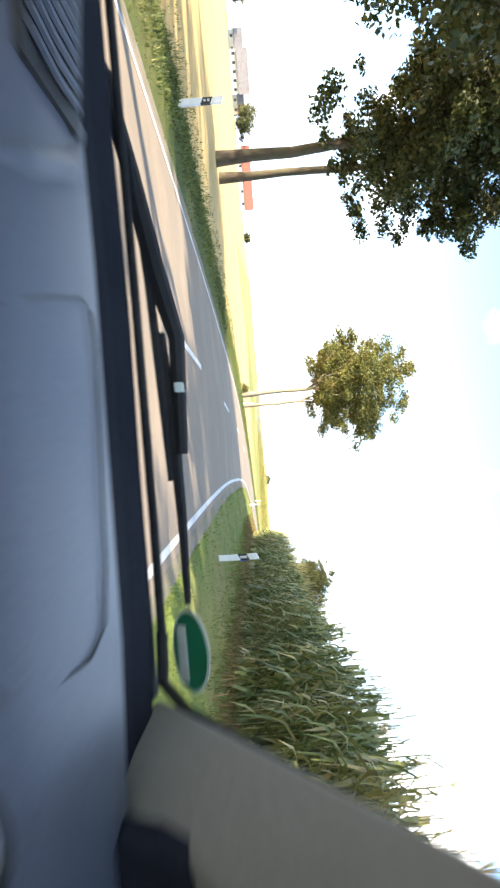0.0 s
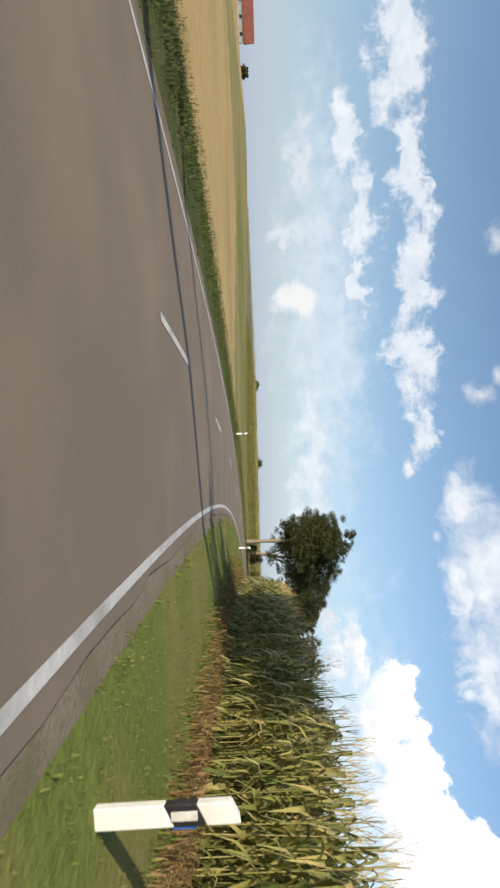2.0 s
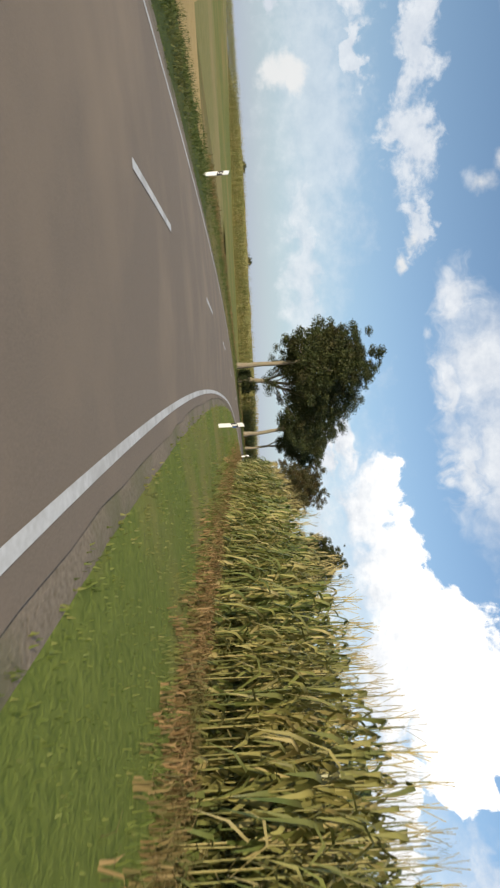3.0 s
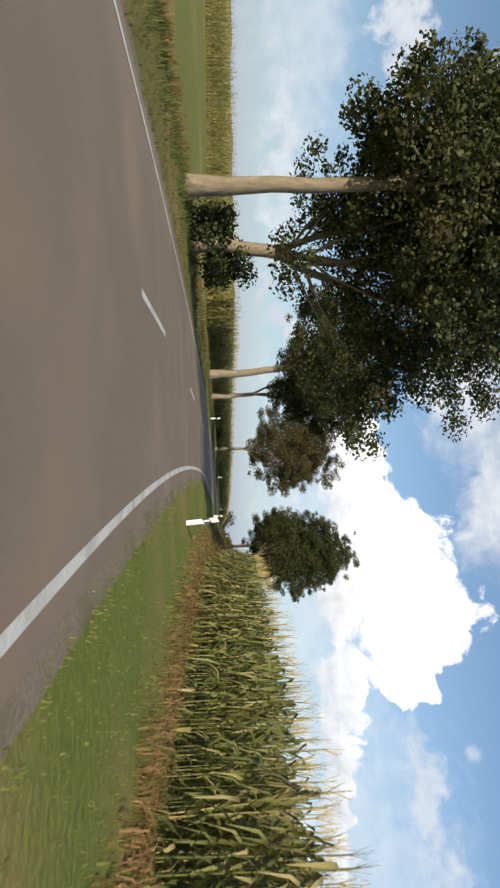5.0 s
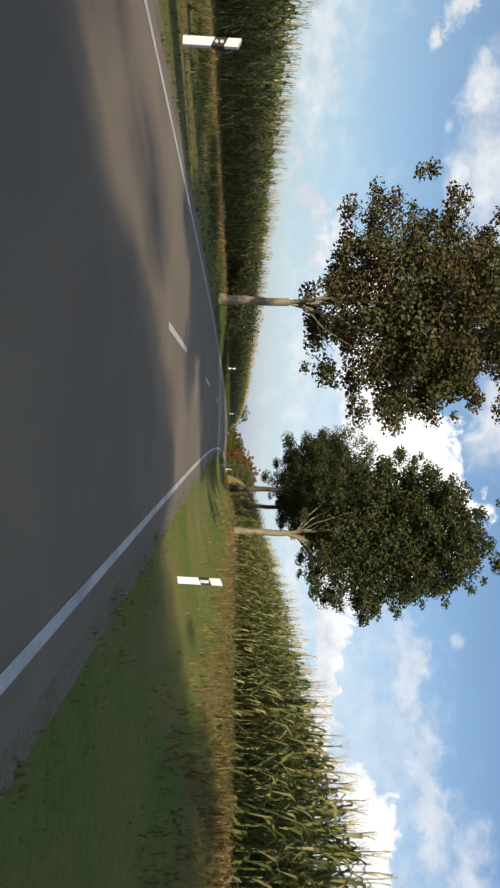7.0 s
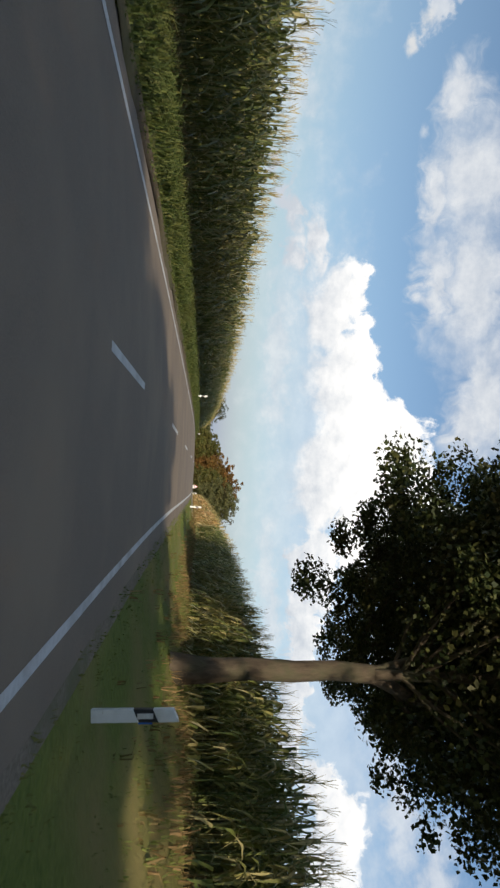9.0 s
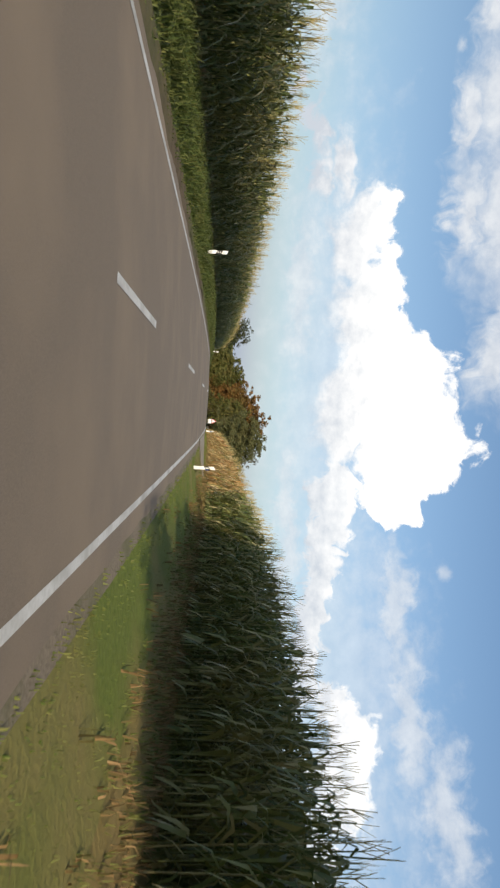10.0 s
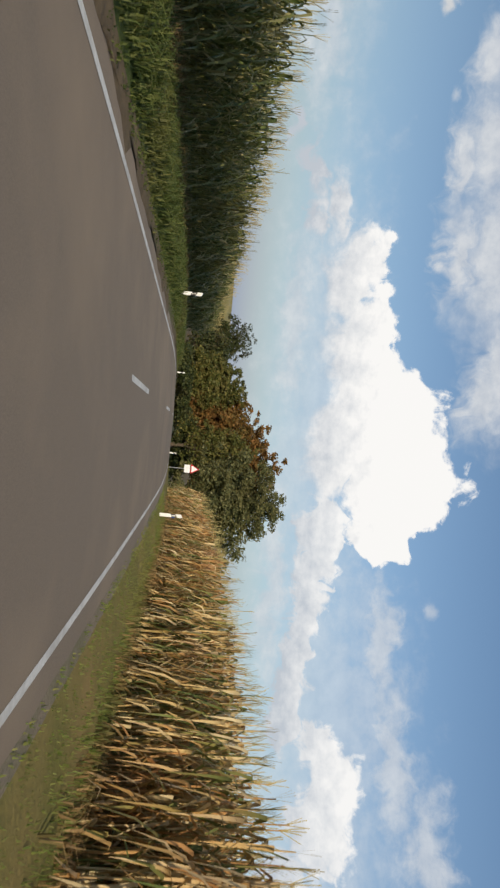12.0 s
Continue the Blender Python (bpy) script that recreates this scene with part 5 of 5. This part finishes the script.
# dashboard: a deep pad with a soft roll to the cabin, and a darker trough under the glass
pad = [(0.28, 0.80), (0.31, 0.92), (0.36, 0.972), (0.46, 0.992), (0.62, 0.998), (0.71, 0.994), (0.755, 0.98), (0.76, 0.90), (0.5, 0.8)]
dash = part("dashboard", loft([[(x_, y_ - bow, z_) for y_, z_ in pad] for x_, bow in ((-1.08, 0.10), (-0.7, 0.03), (-0.2, 0.0), (0.2, 0.02), (0.42, 0.07))]), M_DASH, car, "blue-grey moulded dashboard")
for f in dash.data.polygons:
    f.use_smooth = True
lip = [(0.74, 0.92), (0.762, 0.972), (0.82, 0.966), (0.90, 0.968), (0.99, 0.978), (0.995, 0.92)]
part("defroster_trough", loft([[(x_, y_ - bow, z_) for y_, z_ in lip] for x_, bow in ((-1.08, 0.12), (-0.7, 0.04), (-0.2, 0.0), (0.2, 0.03), (0.42, 0.09))]), M_TROUGH, dash, "matt black strip below the windscreen")
# seams of the airbag lid
lid = [(-0.093, 0.41), (-0.12, 0.53), (-0.136, 0.62), (-0.128, 0.648), (-0.1, 0.655), (-0.03, 0.645), (0.109, 0.622), (0.158, 0.6), (0.172, 0.55), (0.165, 0.48), (0.145, 0.40), (0.12, 0.37)]
part("airbag_lid_seam", bar([(x_, y_, 0.9815 + 0.0185 * min(1, max(0, y_ - 0.37) / 0.2)) for x_, y_ in lid], 0.0015, 6), M_BLACK, dash, "dark seam of the airbag lid")
part("dash_crease", bar([(-0.19, 0.40, 0.98), (-0.215, 0.50, 0.992), (-0.255, 0.62, 0.994), (-0.33, 0.71, 0.99)], [0.006, 0.012, 0.012, 0.006], 8), M_DASH, dash)
# vent with slanting slats
vent = part("vent", loft([[(-0.52 + 0.0, y_, z_) for y_, z_ in ((0.50, 0.985), (0.73, 0.985), (0.73, 1.004), (0.50, 1.0))],
                          [(-0.295, y_, z_) for y_, z_ in ((0.50, 0.985), (0.65, 0.985), (0.65, 1.003), (0.50, 0.999))]]), M_BLACK, dash, "black slatted air vent")
for k in range(12):
    x_ = -0.515 + 0.0175 * k
    part("slat", bar([(x_, 0.515, 1.002), (x_ + 0.012, 0.57, 1.006), (x_ + 0.004, 0.64 + 0.06 * (11 - k) / 11, 1.006)], 0.0035, 6), M_DASH, vent)
# side vent and door top
facing = np.array([-0.36, -0.82, 0.44])
hub = np.array([0.218, 0.352, 0.948])
side_vent = part("side_vent", bar([hub - 0.05 * facing, hub + 0.006 * facing], 0.05, 24), M_BLACK, dash, "round black side vent")
part("vent_ring", bar([hub, hub + 0.012 * facing, hub + 0.018 * facing], [0.043, 0.041, 0.036], 24), M_RIM, side_vent, "silvery vent ring")
part("vent_core", bar([hub, hub + 0.0195 * facing], 0.03, 20), M_TROUGH, side_vent)
part("door_top", softened(loft([[(0.40, y_, 0.8), (0.52, y_, 0.8), (0.52, y_, 0.93), (0.42, y_, 0.92)] for y_ in (-0.9, -0.2, 0.4, 0.62)]), 0.008), M_DASH, car)

# flat black plate in the corner below the pillar
corner = [(0.356, 0.90), (0.346, 0.96), (0.344, 1.0), (0.352, 1.03), (0.37, 1.056), (0.402, 1.078), (0.47, 1.09), (0.47, 0.90)]
part("pillar_foot_plate", loft([[(x_, y_, z_) for x_, z_ in corner] for y_ in (0.58, 0.63)]), M_TROUGH, car, "black plate below the windscreen pillar")

# windscreen pillars, rubber seal, cowl
for side_, name_ in ((1, "windscreen_pillar"), (-1, "windscreen_pillar")):
    xb, xt = (0.378, 0.335) if side_ > 0 else (-1.04, -1.0)
    rings = []
    for u_ in (0.0, 0.25, 0.5, 0.75, 1.0):
        px, py, pz = xb + (xt - xb) * u_, 0.93 - 0.66 * u_, 0.938 + 0.45 * u_
        w_ = 0.07 + 0.03 * (1 - u_) ** 2
        rings.append([(px - 0.02 * side_, py + 0.034, pz + 0.043), (px + w_ * side_, py - 0.05, pz), (px + (w_ + 0.03) * side_, py - 0.14, pz - 0.03), (px + 0.01 * side_, py - 0.09, pz - 0.05)])
    part(name_, softened(loft(rings), 0.012, 2), M_TRIM, car, "grey fabric-covered windscreen pillar")
part("windscreen_seal", bar([(0.28, 1.0, 0.985), (0.345, 0.975, 0.985), (0.363, 0.90, 1.03), (0.352, 0.60, 1.228), (0.325, 0.30, 1.40)], 0.009, 8), M_RUBBER, car, "black rubber windscreen seal")
part("windscreen_seal", bar([(-1.0, 0.98, 0.985), (-0.6, 1.0, 0.985), (-0.2, 1.01, 0.985), (0.1, 1.008, 0.985), (0.28, 1.0, 0.985)], 0.007, 8), M_RUBBER, car, "black rubber windscreen seal")
part("cowl", softened(loft([[(x_, 1.01, 0.80), (x_, 1.01, 0.972), (x_, 1.12, 0.93), (x_, 1.24, 0.80)] for x_ in (-1.05, -0.35, 0.38)]), 0.006), M_BLACK, car, "black plastic cowl below the windscreen")
# wipers
wiper = part("wiper", bar([(-0.60, 1.09, 0.95), (-0.42, 1.07, 0.985), (-0.26, 1.065, 1.012), (-0.16, 1.06, 1.036), (0.02, 1.055, 1.03)], [0.012, 0.014, 0.016, 0.013, 0.010], 8), M_RUBBER, car, "black wiper arm parked at the glass")
part("wiper_blade", bar([(-0.17, 1.06, 1.012), (-0.02, 1.06, 1.02), (0.12, 1.055, 1.022), (0.25, 1.04, 1.022)], [0.006, 0.010, 0.008, 0.005], 6), M_RUBBER, wiper)
part("wiper_blade", bar([(-0.45, 1.06, 0.985), (-0.25, 1.06, 1.0), (-0.1, 1.055, 1.006), (0.06, 1.05, 1.01)], [0.005, 0.007, 0.007, 0.004], 6), M_RUBBER, wiper)
bm = bmesh.new()
box(bm, -0.09, -0.075, 1.04, 1.056, 1.028, 1.042, 0.002)
part("wiper_clip", bm, M_STICKER_RIM, wiper, "pale clip")
# emission sticker low in the corner of the screen
slope = Matrix.Rotation(radians(-55), 4, "X")


def disc(rx, ry, thick_, lift_):
    bm_ = bmesh.new()
    bmesh.ops.create_cone(bm_, cap_ends=True, segments=36, radius1=1, radius2=1, depth=1)
    bmesh.ops.transform(bm_, matrix=Matrix.Translation((0.30, 0.965, 1.03)) @ slope @ Matrix.Translation((0, 0, lift_)) @ Matrix.Diagonal((rx, ry, thick_, 1)), verts=bm_.verts)
    return bm_


sticker = part("sticker", disc(0.060, 0.034, 0.001, 0.0), M_STICKER_RIM, car, "round green sticker with pale rim")
part("sticker_face", disc(0.056, 0.030, 0.001, -0.0015), M_STICKER, sticker, "green face")
bm = bmesh.new()
box(bm, 0.26, 0.34, -0.0006, 0.0006, -0.008, 0.008)
bmesh.ops.transform(bm, matrix=Matrix.Translation((0, 0.958, 1.019)) @ Matrix.Rotation(radians(35), 4, "X"), verts=bm.verts)
part("sticker_bar", bm, M_STICKER_RIM, sticker, "pale bar")
# inside mirror
mirror = part("inside_mirror", softened(loft([[(x_, 0.42 - d_, 1.235 - h_), (x_, 0.45, 1.235 - h_), (x_, 0.46, 1.235 + h_), (x_, 0.42 - d_, 1.235 + h_)] for x_, h_, d_ in ((-0.62, 0.02, 0.0), (-0.58, 0.034, 0.01), (-0.44, 0.034, 0.01), (-0.40, 0.02, 0.0))]), 0.006), M_BLACK, car, "black inside mirror")
part("mirror_stalk", bar([(-0.51, 0.45, 1.25), (-0.51, 0.42, 1.33), (-0.51, 0.30, 1.40)], 0.014, 8), M_BLACK, mirror)
